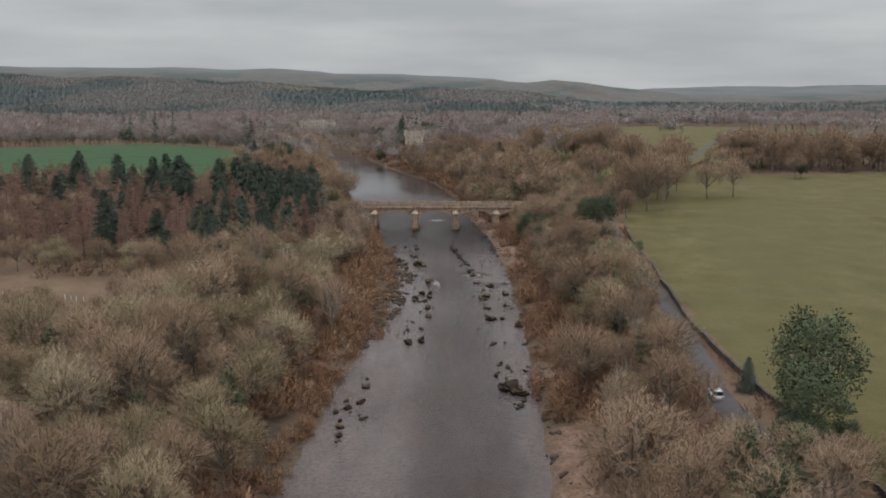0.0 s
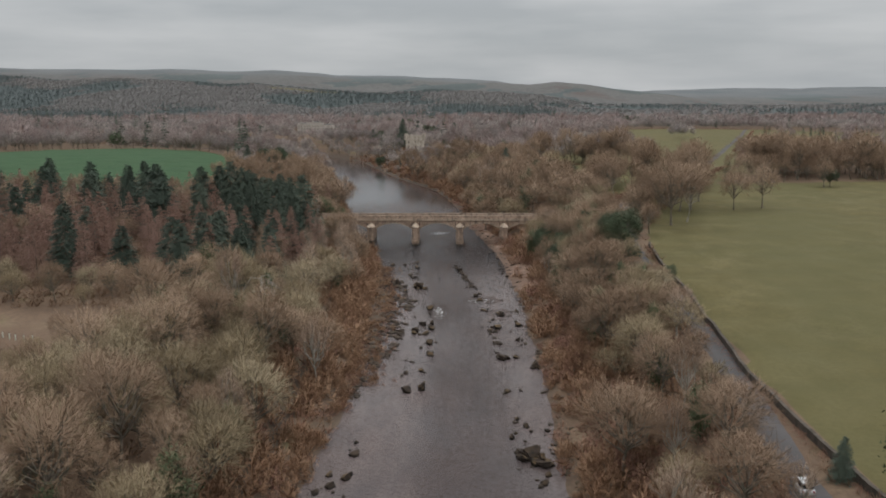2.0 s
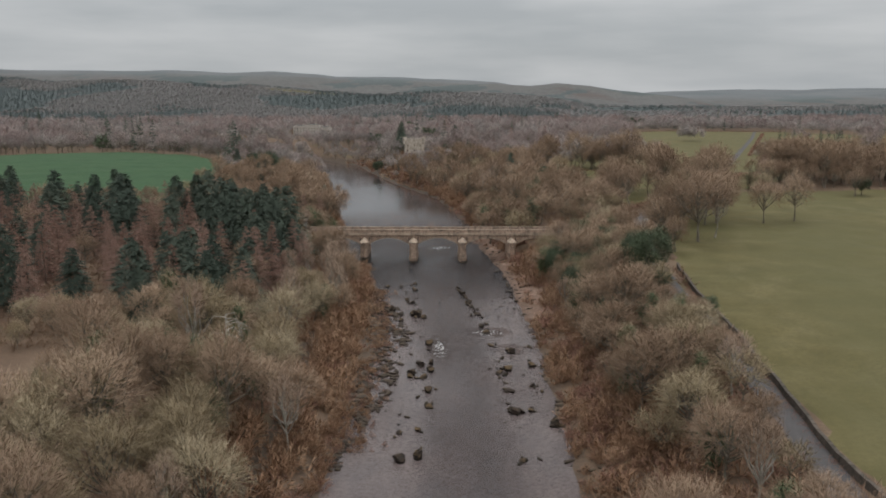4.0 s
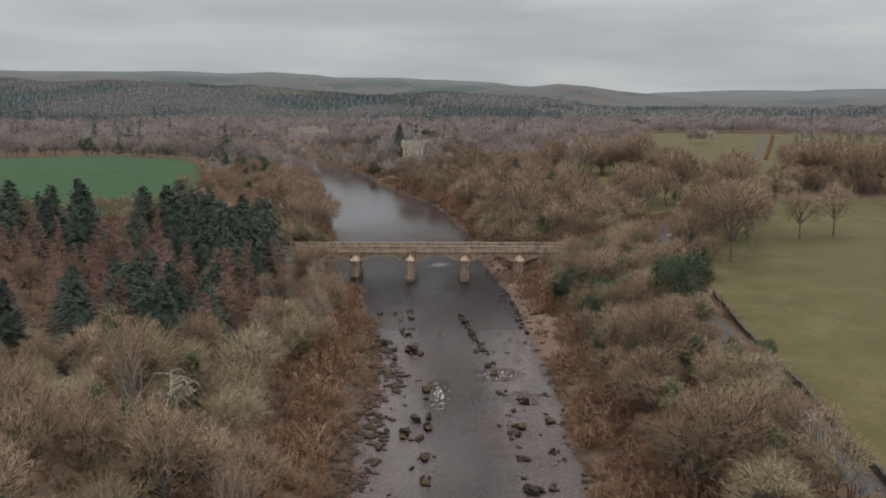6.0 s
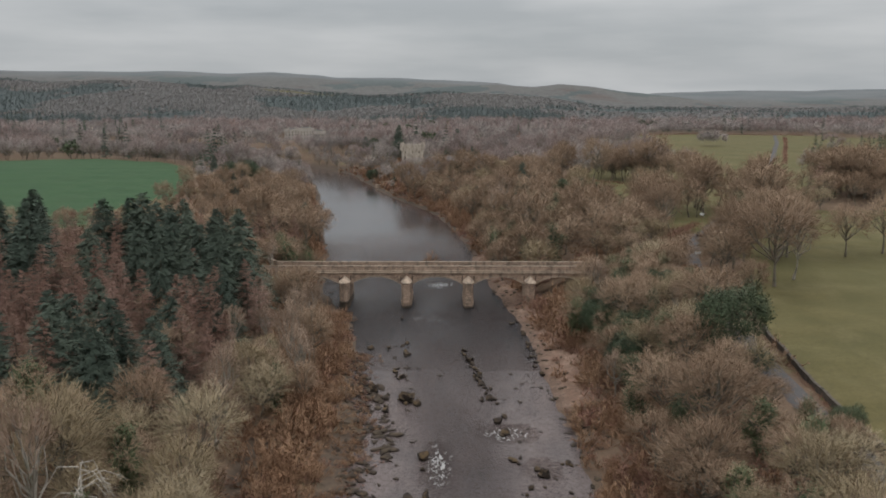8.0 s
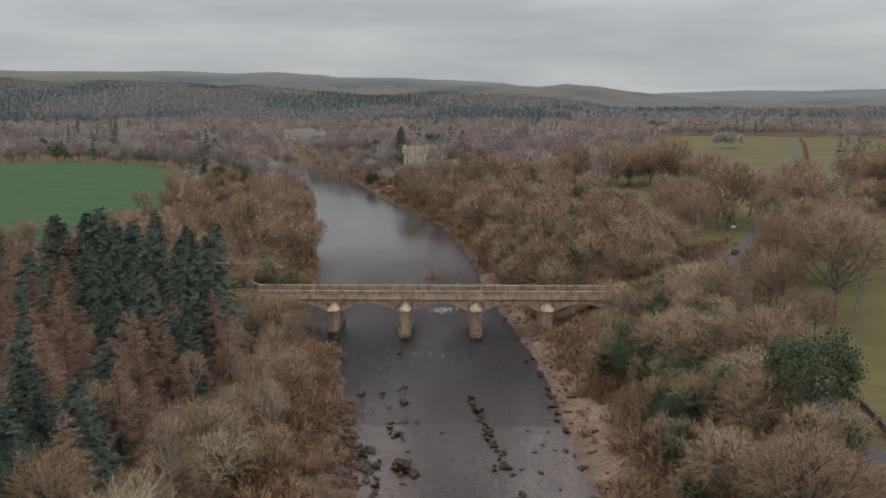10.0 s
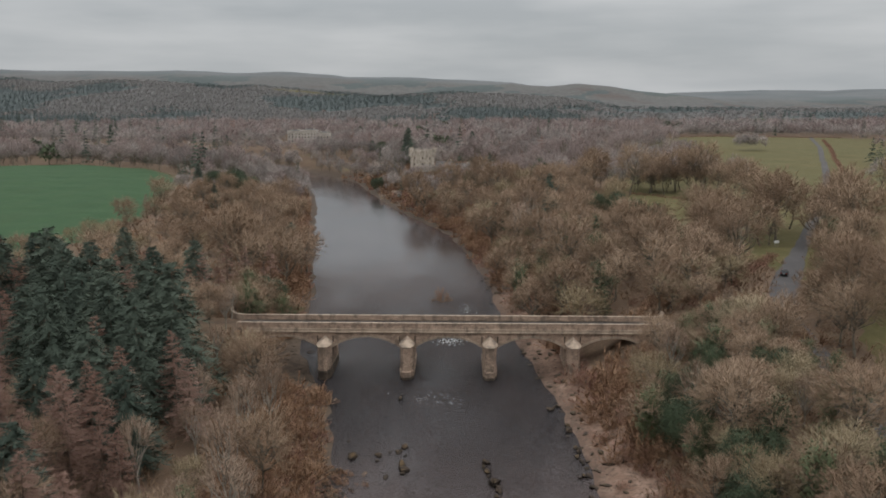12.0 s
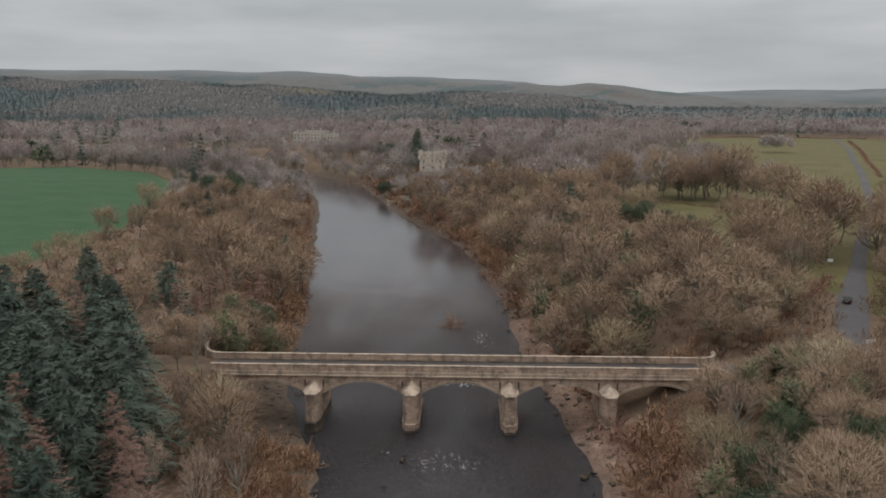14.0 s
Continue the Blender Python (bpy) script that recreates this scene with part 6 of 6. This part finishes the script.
def build_castle():
    cx, cy = -26.0, 720.0
    g = ground_at(cx, cy)
    top = 26.0
    castle = thing("castle_tower", "square medieval stone gatehouse tower with battlements among trees", "castle", (0, 0, 0))
    x0, x1, y0, y1 = cx - 7.8, cx + 7.8, cy - 5.8, cy + 5.8
    bm = bmesh.new()
    box(bm, x0, x1, y0, y1, g - 1.5, top - 1.4, 0.08)
    body = part("tower_wall", bm, M_CASTLE, castle, "weathered coursed stone")
    bm = bmesh.new()
    box(bm, x0 + 0.8, x1 - 0.8, y0 + 0.8, y1 - 0.8, top - 1.39, top - 1.2)
    part("roof", bm, M_LEAD, castle)
    bm = bmesh.new()
    for a, b, c, d in ((x0 - 0.25, x1 + 0.25, y0 - 0.25, y0 + 0.5), (x0 - 0.25, x1 + 0.25, y1 - 0.5, y1 + 0.25), (x0 - 0.25, x0 + 0.5, y0 + 0.5, y1 - 0.5), (x1 - 0.5, x1 + 0.25, y0 + 0.5, y1 - 0.5)):
        box(bm, a, b, c, d, top - 1.4, top - 0.2)
    part("parapet", bm, M_CASTLE, castle)
    for k in range(8):
        for y in (y0 + 0.12, y1 - 0.12):
            bm = bmesh.new()
            mx = x0 + 1.2 + k * (x1 - x0 - 2.4) / 7
            box(bm, mx - 0.62, mx + 0.62, y - 0.36, y + 0.36, top - 0.2, top + 0.75, 0.05)
            part("merlon", bm, M_CASTLE, castle)
    for k in range(4):
        for x in (x0 + 0.12, x1 - 0.12):
            bm = bmesh.new()
            my = y0 + 2.4 + k * (y1 - y0 - 4.8) / 3
            box(bm, x - 0.36, x + 0.36, my - 0.62, my + 0.62, top - 0.2, top + 0.75, 0.05)
            part("merlon", bm, M_CASTLE, castle)
    for x in (x0, x1):
        for y in (y0, y1):
            bm = bmesh.new()
            prism(bm, [(x + 1.25 * math.cos(a), y + 1.25 * math.sin(a)) for a in [math.pi / 4 * (k + 0.5) for k in range(8)]], top - 3.2, top + 1.2)
            turret = part("turret", bm, M_CASTLE, castle)
            for k in range(4):
                a = math.pi / 2 * k
                px, py = x + 0.95 * math.cos(a), y + 0.95 * math.sin(a)
                bm = bmesh.new()
                box(bm, px - 0.3, px + 0.3, py - 0.3, py + 0.3, top + 1.2, top + 1.95)
                part("merlon", bm, M_CASTLE, turret)
    for zx in (top - 5.2, top - 9.2):
        for fx in (-5.2, 0.2, 5.0):
            panes, sur = bmesh.new(), bmesh.new()
            window((panes, sur), cx + fx - 0.34, cx + fx + 0.34, y0, zx, zx + 1.3)
            w = part("window", sur, M_COPING, castle)
            part("pane", panes, M_DARKWIN, w)
    # low ranges beside the tower
    for bx0, bx1, by0, by1, hz, rz in ((-16.6, -6.0, 714, 722, 4.2, 2.6), (-5.6, 6.0, 715, 721.5, 3.2, 2.2), (8.0, 17.0, 711, 718, 3.0, 1.8)):
        gg = ground_at((bx0 + bx1) / 2, (by0 + by1) / 2)
        house = thing("stone_cottage", "low stone range with a slate roof beside the castle", "house", (0, 0, 0), group="castle outbuildings")
        bm = bmesh.new()
        box(bm, bx0, bx1, by0, by1, gg - 1.5, gg + hz)
        part("wall", bm, M_CASTLE, house)
        bm = bmesh.new()
        ym = (by0 + by1) / 2
        pts = [(by0 - 0.4, gg + hz - 0.15), (ym, gg + hz + rz), (by1 + 0.4, gg + hz - 0.15), (by1 + 0.4, gg + hz - 0.4), (ym, gg + hz + rz - 0.3), (by0 - 0.4, gg + hz - 0.4)]
        lo = [bm.verts.new((bx0 - 0.3, y, z)) for y, z in pts]
        hi = [bm.verts.new((bx1 + 0.3, y, z)) for y, z in pts]
        for k in range(6):
            bm.faces.new((lo[k], lo[(k + 1) % 6], hi[(k + 1) % 6], hi[k]))
        bm.faces.new(lo)
        bm.faces.new(hi[::-1])
        roof = part("roof", bm, M_SLATE, house)
        bm = bmesh.new()
        box(bm, bx1 - 1.4, bx1 - 0.5, ym - 0.4, ym + 0.4, gg + hz + rz - 0.8, gg + hz + rz + 1.1, 0.04)
        part("chimney", bm, M_CASTLE, roof)
        gable = bmesh.new()
        for xx in (bx0 + 0.02, bx1 - 0.02):
            v = [gable.verts.new((xx, by0, gg + hz)), gable.verts.new((xx, by1, gg + hz)), gable.verts.new((xx, ym, gg + hz + rz - 0.35))]
            gable.faces.new(v)
        part("gable", gable, M_CASTLE, house)
        for k in range(3):
            xx = bx0 + (k + 0.5) * (bx1 - bx0) / 3
            panes, sur = bmesh.new(), bmesh.new()
            window((panes, sur), xx - 0.5, xx + 0.5, by0, gg + hz - 2.0, gg + hz - 0.8)
            w = part("window", sur, M_COPING, house)
            part("pane", panes, M_DARKWIN, w)
    # terraced river wall below the castle
    for x, y in ((-44.5, 667), (-40, 673)):
        z = ground_at(x, y)
        wall = thing("terrace_wall", "pale mossy garden terrace wall above the river", "wall", (x, y, z), 38, "garden terraces")
        bm = bmesh.new()
        box(bm, -6, 6, -0.4, 0.4, -1.2, 1.6, 0.05)
        part("wall", bm, M_COPING, wall)
        bm = bmesh.new()
        box(bm, -6.1, 6.1, -0.5, 0.5, 1.6, 1.75, 0.04)
        part("coping", bm, M_COPING, wall)


def build_hall():
    cx, cy = -167.0, 1062.0
    g = ground_at(cx, cy) - 0.5
    hall = thing("country_hall", "pale stone classical country house with rows of sash windows", "house", (0, 0, 0))
    blocks = [(-23, -8, -7, 7, 12.2), (-8, 9, -9, 7, 13.6), (9, 23, -7, 7, 10.4)]
    for bx0, bx1, by0, by1, h in blocks:
        bm = bmesh.new()
        box(bm, cx + bx0, cx + bx1, cy + by0, cy + by1, g - 2, g + h)
        wall = part("wall", bm, M_HALL, hall)
        bm = bmesh.new()
        box(bm, cx + bx0 - 0.35, cx + bx1 + 0.35, cy + by0 - 0.35, cy + by1 + 0.35, g + h, g + h + 0.5, 0.05)
        box(bm, cx + bx0, cx + bx1, cy + by0, cy + by0 + 0.4, g + h + 0.5, g + h + 1.3)
        part("cornice", bm, M_HALL, wall)
        bm = bmesh.new()
        prism(bm, [(cx + bx0 + 0.8, cy + by0 + 0.8), (cx + bx1 - 0.8, cy + by0 + 0.8), (cx + bx1 - 0.8, cy + by1 - 0.8), (cx + bx0 + 0.8, cy + by1 - 0.8)], g + h + 0.5, g + h + 2.2, 0.45, (cx + (bx0 + bx1) / 2, cy + (by0 + by1) / 2))
        roof = part("roof", bm, M_SLATE, hall)
        for k in (0.25, 0.75):
            bm = bmesh.new()
            xx = cx + bx0 + k * (bx1 - bx0)
            box(bm, xx - 0.9, xx + 0.9, cy - 0.6, cy + 0.6, g + h + 0.6, g + h + 3.2, 0.05)
            part("chimney", bm, M_HALL, roof)
        n = max(3, int((bx1 - bx0) / 3.2))
        for row, (z0, z1) in enumerate(((1.2, 3.8), (5.6, 8.0), (9.2, 10.8))):
            if z1 > h - 0.8:
                continue
            for k in range(n):
                xx = cx + bx0 + (k + 0.5) * (bx1 - bx0) / n
                panes, sur = bmesh.new(), bmesh.new()
                window((panes, sur), xx - 0.48, xx + 0.48, cy + by0, g + z0 + 0.2, g + z1 - 0.2)
                w = part("window", sur, M_HALL, wall)
                part("pane", panes, M_DARKWIN, w)
    x, y = -441.0, 1110.0
    g = ground_at(x, y)
    house = thing("farmhouse", "grey stone farmhouse with steep gables amid bare woods", "house", (x, y, g))
    bm = bmesh.new()
    box(bm, -22, 6, -5, 5, -1.5, 8.5)
    part("wall", bm, M_CASTLE, house)
    for a, b in ((-22, -2), (-2, 6)):
        bm = bmesh.new()
        lo = [bm.verts.new(p) for p in ((a, -5.4, 8.2), (a, 0, 12.4), (a, 5.4, 8.2))]
        hi = [bm.verts.new(p) for p in ((b, -5.4, 8.2), (b, 0, 12.4), (b, 5.4, 8.2))]
        for k in range(3):
            bm.faces.new((lo[k], lo[(k + 1) % 3], hi[(k + 1) % 3], hi[k]))
        bm.faces.new(lo[::-1])
        bm.faces.new(hi)
        part("roof", bm, M_SLATE, house)
    bm = bmesh.new()
    box(bm, 1, 2.4, -0.7, 0.7, 11.5, 14.8, 0.05)
    part("chimney", bm, M_CASTLE, house)
    for k in range(6):
        panes, sur = bmesh.new(), bmesh.new()
        window((panes, sur), -20 + k * 4.4, -18.8 + k * 4.4, -5, 4.5, 6.4)
        w = part("window", sur, M_HALL, house)
        part("pane", panes, M_DARKWIN, w)


build_castle()
build_hall()


# ---- vehicles ----
def build_car(x, y, turn, paint, name, label, length=4.5, wide=1.86, high=1.66):
    car = thing(name, label, "car", (x, y, ground_at(x, y) + 0.24), turn)
    L, W = length / 2, wide / 2
    side = [(-L, 0.35), (-L + 0.05, 0.95), (-L + 0.35, 1.02), (L - 1.15, 0.98), (L - 0.12, 0.80), (L, 0.5), (L - 0.05, 0.3), (-L + 0.1, 0.25)]

    def slab(bm, outline, half, taper=1.0):
        lo = [bm.verts.new((-half * (taper if z > 1.1 else 1), u, z)) for u, z in outline]
        hi = [bm.verts.new((half * (taper if z > 1.1 else 1), u, z)) for u, z in outline]
        n = len(outline)
        for k in range(n):
            bm.faces.new((lo[k], lo[(k + 1) % n], hi[(k + 1) % n], hi[k]))
        bm.faces.new(lo[::-1])
        bm.faces.new(hi)

    bm = bmesh.new()
    slab(bm, side, W)
    bmesh.ops.bevel(bm, geom=bm.edges[:], offset=0.06, segments=2, affect="EDGES")
    body = part("body", bm, paint, car, "", True)
    bm = bmesh.new()
    slab(bm, [(-L + 0.32, 1.0), (-L + 0.62, high), (L - 1.95, high), (L - 1.2, 0.98)], W - 0.12, 0.84)
    bmesh.ops.bevel(bm, geom=bm.edges[:], offset=0.05, segments=2, affect="EDGES")
    part("cabin", bm, M_GLASS, body, "dark glazed cabin")
    bm = bmesh.new()
    box(bm, -W * 0.74, W * 0.74, -L + 0.6, L - 1.95, high - 0.03, high + 0.05, 0.03)
    part("roof", bm, paint, body)
    for sx in (-1, 1):
        for u in (-L + 0.85, L - 0.95):
            bm = bmesh.new()
            bmesh.ops.create_cone(bm, cap_ends=True, segments=16, radius1=0.34, radius2=0.34, depth=0.22, matrix=Matrix.Translation((sx * (W - 0.08), u, 0.34)) @ Matrix.Rotation(math.pi / 2, 4, "Y"))
            wheel = part("wheel", bm, M_TYRE, car)
            bm = bmesh.new()
            bmesh.ops.create_cone(bm, cap_ends=True, segments=12, radius1=0.22, radius2=0.2, depth=0.03, matrix=Matrix.Translation((sx * (W + 0.04), u, 0.34)) @ Matrix.Rotation(math.pi / 2, 4, "Y"))
            part("rim", bm, M_RIM, wheel)
        bm = bmesh.new()
        box(bm, sx * (W - 0.22) - 0.12, sx * (W - 0.22) + 0.12, -L - 0.02, -L + 0.1, 0.72, 0.95, 0.02)
        part("tail_light", bm, M_RED, body)
        bm = bmesh.new()
        box(bm, sx * (W - 0.3) - 0.18, sx * (W - 0.3) + 0.18, L - 0.16, L - 0.02, 0.58, 0.74, 0.02)
        part("headlight", bm, M_FRAMEW, body)
        bm = bmesh.new()
        box(bm, sx * (W + 0.08) - 0.09, sx * (W + 0.08) + 0.09, L - 1.55, L - 1.42, 0.98, 1.12, 0.02)
        part("wing_mirror", bm, paint, body)
    bm = bmesh.new()
    box(bm, -0.26, 0.26, -L - 0.03, -L + 0.02, 0.55, 0.67)
    part("number_plate", bm, M_SIGN, body)


build_car(47.6, 127.0, -7, M_WHITE, "white_car", "white estate car on the lane between bare trees")
build_car(91.0, 406.5, -28, M_BLACK, "black_car", "black car driving along the wet lane", 4.3, 1.8, 1.5)


# ---- signs, walls, hedges, odd trees ----
def build_sign(x, y, w, h, turn):
    sign = thing("road_sign", "white road sign board on two posts at the verge", "sign", (x, y, ground_at(x, y)), turn, "road signs")
    for s in (-1, 1):
        bm = bmesh.new()
        tube(bm, [(s * w * 0.32, 0.05, -0.3), (s * w * 0.32, 0.05, 1.1 + h)], [0.04, 0.04], 8)
        part("post", bm, M_POST, sign)
    bm = bmesh.new()
    box(bm, -w / 2, w / 2, -0.02, 0.02, 1.1, 1.1 + h, 0.01)
    part("board", bm, M_SIGN, sign)


build_sign(79.5, 371.5, 2.2, 0.9, 10)
build_sign(104.5, 447.0, 1.6, 0.9, 0)


def build_wall(name, line, high, thick, material, label, coping):
    wall = thing(name, label, "wall", (0, 0, 0))
    dense = []
    for (x0, y0), (x1, y1) in zip(line, line[1:]):
        n = max(1, round(math.hypot(x1 - x0, y1 - y0) / 2.5))
        dense += [(x0 + (x1 - x0) * k / n, y0 + (y1 - y0) * k / n) for k in range(n)]
    dense.append(line[-1])
    for nm, mat, w, z0, z1 in (("wall_body", material, thick / 2, -0.4, high), ("coping", coping, thick / 2 + 0.05, high, high + 0.16)):
        bm = bmesh.new()
        loops = []
        for i, (x, y) in enumerate(dense):
            a, b = Vector((*dense[max(i - 1, 0)], 0)), Vector((*dense[min(i + 1, len(dense) - 1)], 0))
            s = (b - a).cross(Vector((0, 0, 1))).normalized() * w
            g = ground_at(x, y)
            j = 0.05 * math.sin(i * 2.1) + 0.04 * math.sin(i * 5.3)
            loops.append([bm.verts.new(p) for p in ((x - s.x, y - s.y, g + z0), (x + s.x, y + s.y, g + z0), (x + s.x, y + s.y, g + z1 + j), (x - s.x, y - s.y, g + z1 + j))])
        for p, q in zip(loops, loops[1:]):
            for k in range(4):
                bm.faces.new((p[k], q[k], q[(k + 1) % 4], p[(k + 1) % 4]))
        bm.faces.new(loops[0])
        bm.faces.new(loops[-1][::-1])
        part(nm, bm, mat, wall)


build_wall("field_wall", WALL[:9], 1.15, 0.5, M_WALL, "dark dry-stone wall between lane and pasture", M_WALL)


def build_hedge(name, line, high, label, seed, mat_kind="bramble", pace=1.3):
    rng = random.Random(seed)
    bag = Wood()
    for (x0, y0), (x1, y1) in zip(line, line[1:]):
        n = max(1, int(math.hypot(x1 - x0, y1 - y0) / pace))
        for k in range(n):
            x, y = x0 + (x1 - x0) * k / n + rng.gauss(0, 0.25), y0 + (y1 - y0) * k / n + rng.gauss(0, 0.25)
            bag.add(mat_kind, x, y, ground_at(x, y) - 0.1, high * rng.uniform(0.8, 1.2), 1, rng)
    bag.finish(name, label)


build_hedge("verge_growth", [(55.2, 104), (53.9, 140), (54.4, 166), (58.4, 202), (61.2, 224), (62, 240), (63.6, 262), (68, 292)], 0.45, "rusty leaf litter and dead growth below the field wall", 5)
build_hedge("hedge", [(104, 402), (118, 430), (152, 498), (186, 560)], 1.0, "clipped brown hedge along the lane", 6)
build_hedge("hedge", [(70, 392), (80, 406), (98, 434)], 1.0, "rust-brown hedge along the lane verge", 7)
build_hedge("hedge", [(50, 628), (59, 621), (91, 588), (109, 571), (125, 558), (150, 545)], 0.9, "dark hedge across the parkland", 8, "bramble", 2.2)
build_hedge("hedge", [(240, 690), (352, 955), (420, 1120)], 0.9, "brown hedge beside the far lane", 9, "bramble", 2.5)
build_hedge("hedge", [(-134, 465), (-138, 527), (-158, 610), (-174, 668), (-212, 725), (-290, 770), (-345, 754), (-420, 692)], 0.5, "pale rough edge of the winter crop", 10, "under", 3.0)
build_hedge("hedge", [(215, 1176), (330, 1226), (470, 1182)], 1.3, "dark hedge along the far pasture", 12, "bramble", 3.0)


def build_snag(x, y, h, label):
    """A bleached, broken-topped dead tree with bare limbs."""
    snag = thing("dead_tree", label, "tree", (x, y, ground_at(x, y)), 0)
    wood, crown, leaves = broadleaf(int(h), h=h, r=h * 0.3, heads=10, mains=3, fine=1, width=0.09, low=0.3, lift=0.6)
    link_mesh("trunk", mesh_from("trunk", *wood.arrays()), M_DEADWOOD, snag)
    link_mesh("crown", mesh_from("crown", *crown.arrays()), M_DEADWOOD, snag)


build_snag(53, 618, 16, "bleached dead tree standing bare above the wood")


def build_drooping_snag(x, y, h):
    """A bleached dead tree whose long bare branches hang from its upper stem."""
    rng = np.random.default_rng(8)
    snag = thing("dead_tree", "pale dead tree with drooping bare branches and ivy round its stem", "tree", (x, y, ground_at(x, y) - 0.2), 0)
    trunk = Shape()
    trunk.limb([(0, 0, -0.3), (0.2, 0.1, h * 0.4), (0.1, -0.2, h * 0.75), (0.3, 0, h)], 0.30, 0.05, 7)
    link_mesh("trunk", mesh_from("trunk", *trunk.arrays()), M_DEADWOOD, snag)
    for k in range(20):
        a, up, far = 2.4 * k + rng.uniform(-0.3, 0.3), h * rng.uniform(0.45, 1.0), rng.uniform(2.6, 5.2)
        d = np.array([math.cos(a), math.sin(a), 0])
        p = np.array([0.15, -0.05, up])
        mid, end = p + d * far * 0.55 + (0, 0, rng.uniform(-0.3, 0.7)), p + d * far + (0, 0, -rng.uniform(1.0, 4.2))
        branch = Shape()
        branch.limb([p, mid, end], 0.075, 0.025, 4)
        for j in range(5):
            t = rng.uniform(0.3, 1.0)
            q = mid + (end - mid) * t
            branch.limb([q, q + d * rng.uniform(0.3, 1.0) + rng.normal(0, 0.5, 3) + (0, 0, -rng.uniform(0.2, 1.2))], 0.03, 0.012, 3)
        link_mesh("branch", mesh_from("branch", *branch.arrays()), M_DEADWOOD, snag)
    leaves = Shape()
    hub = np.stack([rng.normal(0.1, 0.45, 110), rng.normal(0, 0.45, 110), rng.uniform(0.1, 0.8, 110) * h], -1)
    leaf_clumps(leaves, hub, 12, 0.5, 0.28, rng, hub * (1, 1, 0) + (0, 0, 0.4))
    link_mesh("ivy", mesh_from("ivy", *leaves.arrays(), normals=leaves.normals()), M_IVY, snag, "dark green ivy")


build_drooping_snag(-43.5, 212.0, 15.5)
rng_odd = random.Random(21)
for ox, oy, okind, osize in ((-41, 800, "spruce", 1.55), (9, 862, "spruce", 1.3), (-74, 846, "spruce", 0.95), (-66, 838, "holm", 1.0), (-54, 694, "holm", 0.85), (-122, 612, "holm", 1.2), (-132, 606, "holm", 1.1),
                             (-116, 600, "holm", 1.1), (-152, 640, "spruce", 0.75), (56, 517, "holm", 0.85), (64, 512, "holm", 0.9), (68, 498, "holm", 0.8), (71, 482, "holm", 0.85), (73, 466, "holm", 0.75),
                             (77, 447, "spruce", 0.55), (74, 441, "spruce", 0.5), (-214, 900, "spruce", 1.0), (-6.5, 425.9, "scrub", 1.9), (53.4, 128.5, "spruce", 0.36), (-118, 560, "spruce", 0.7), (-120, 640, "holm", 0.8)):
    plant(okind, ox, oy, osize, rng_odd)
firs = Wood()
for k in range(46):
    a = rng_odd.random()
    fx, fy = (rng_odd.uniform(285, 470), rng_odd.uniform(1290, 1340)) if k < 26 else (rng_odd.uniform(285, 360), rng_odd.uniform(690, 755))
    firs.add("spruce", fx, fy, ground_at(fx, fy), rng_odd.uniform(0.7, 1.0), 2, rng_odd)
firs.finish("fir_belt", "dark belt of firs beyond the far pasture")
# pale guards round young trees in the clearing
for k in range(16):
    gx, gy = -118 + 1.9 * k + rng_odd.gauss(0, 0.2), 200 - 0.35 * k + rng_odd.gauss(0, 0.3)
    guard = thing("tree_guard", "pale plastic guard round a young tree in the clearing", "tree guard", (gx, gy, ground_at(gx, gy) - 0.05), 0, "young trees in the clearing")
    bm = bmesh.new()
    tube(bm, [(0, 0, -0.1), (0, 0, 1.3)], [0.14, 0.13], 8)
    part("tube", bm, M_GUARD, guard)
    bm = bmesh.new()
    tube(bm, [(0, 0, 1.2), (0.05, 0.03, 1.9)], [0.03, 0.01], 5)
    part("sapling", bm, M_BARK, guard)
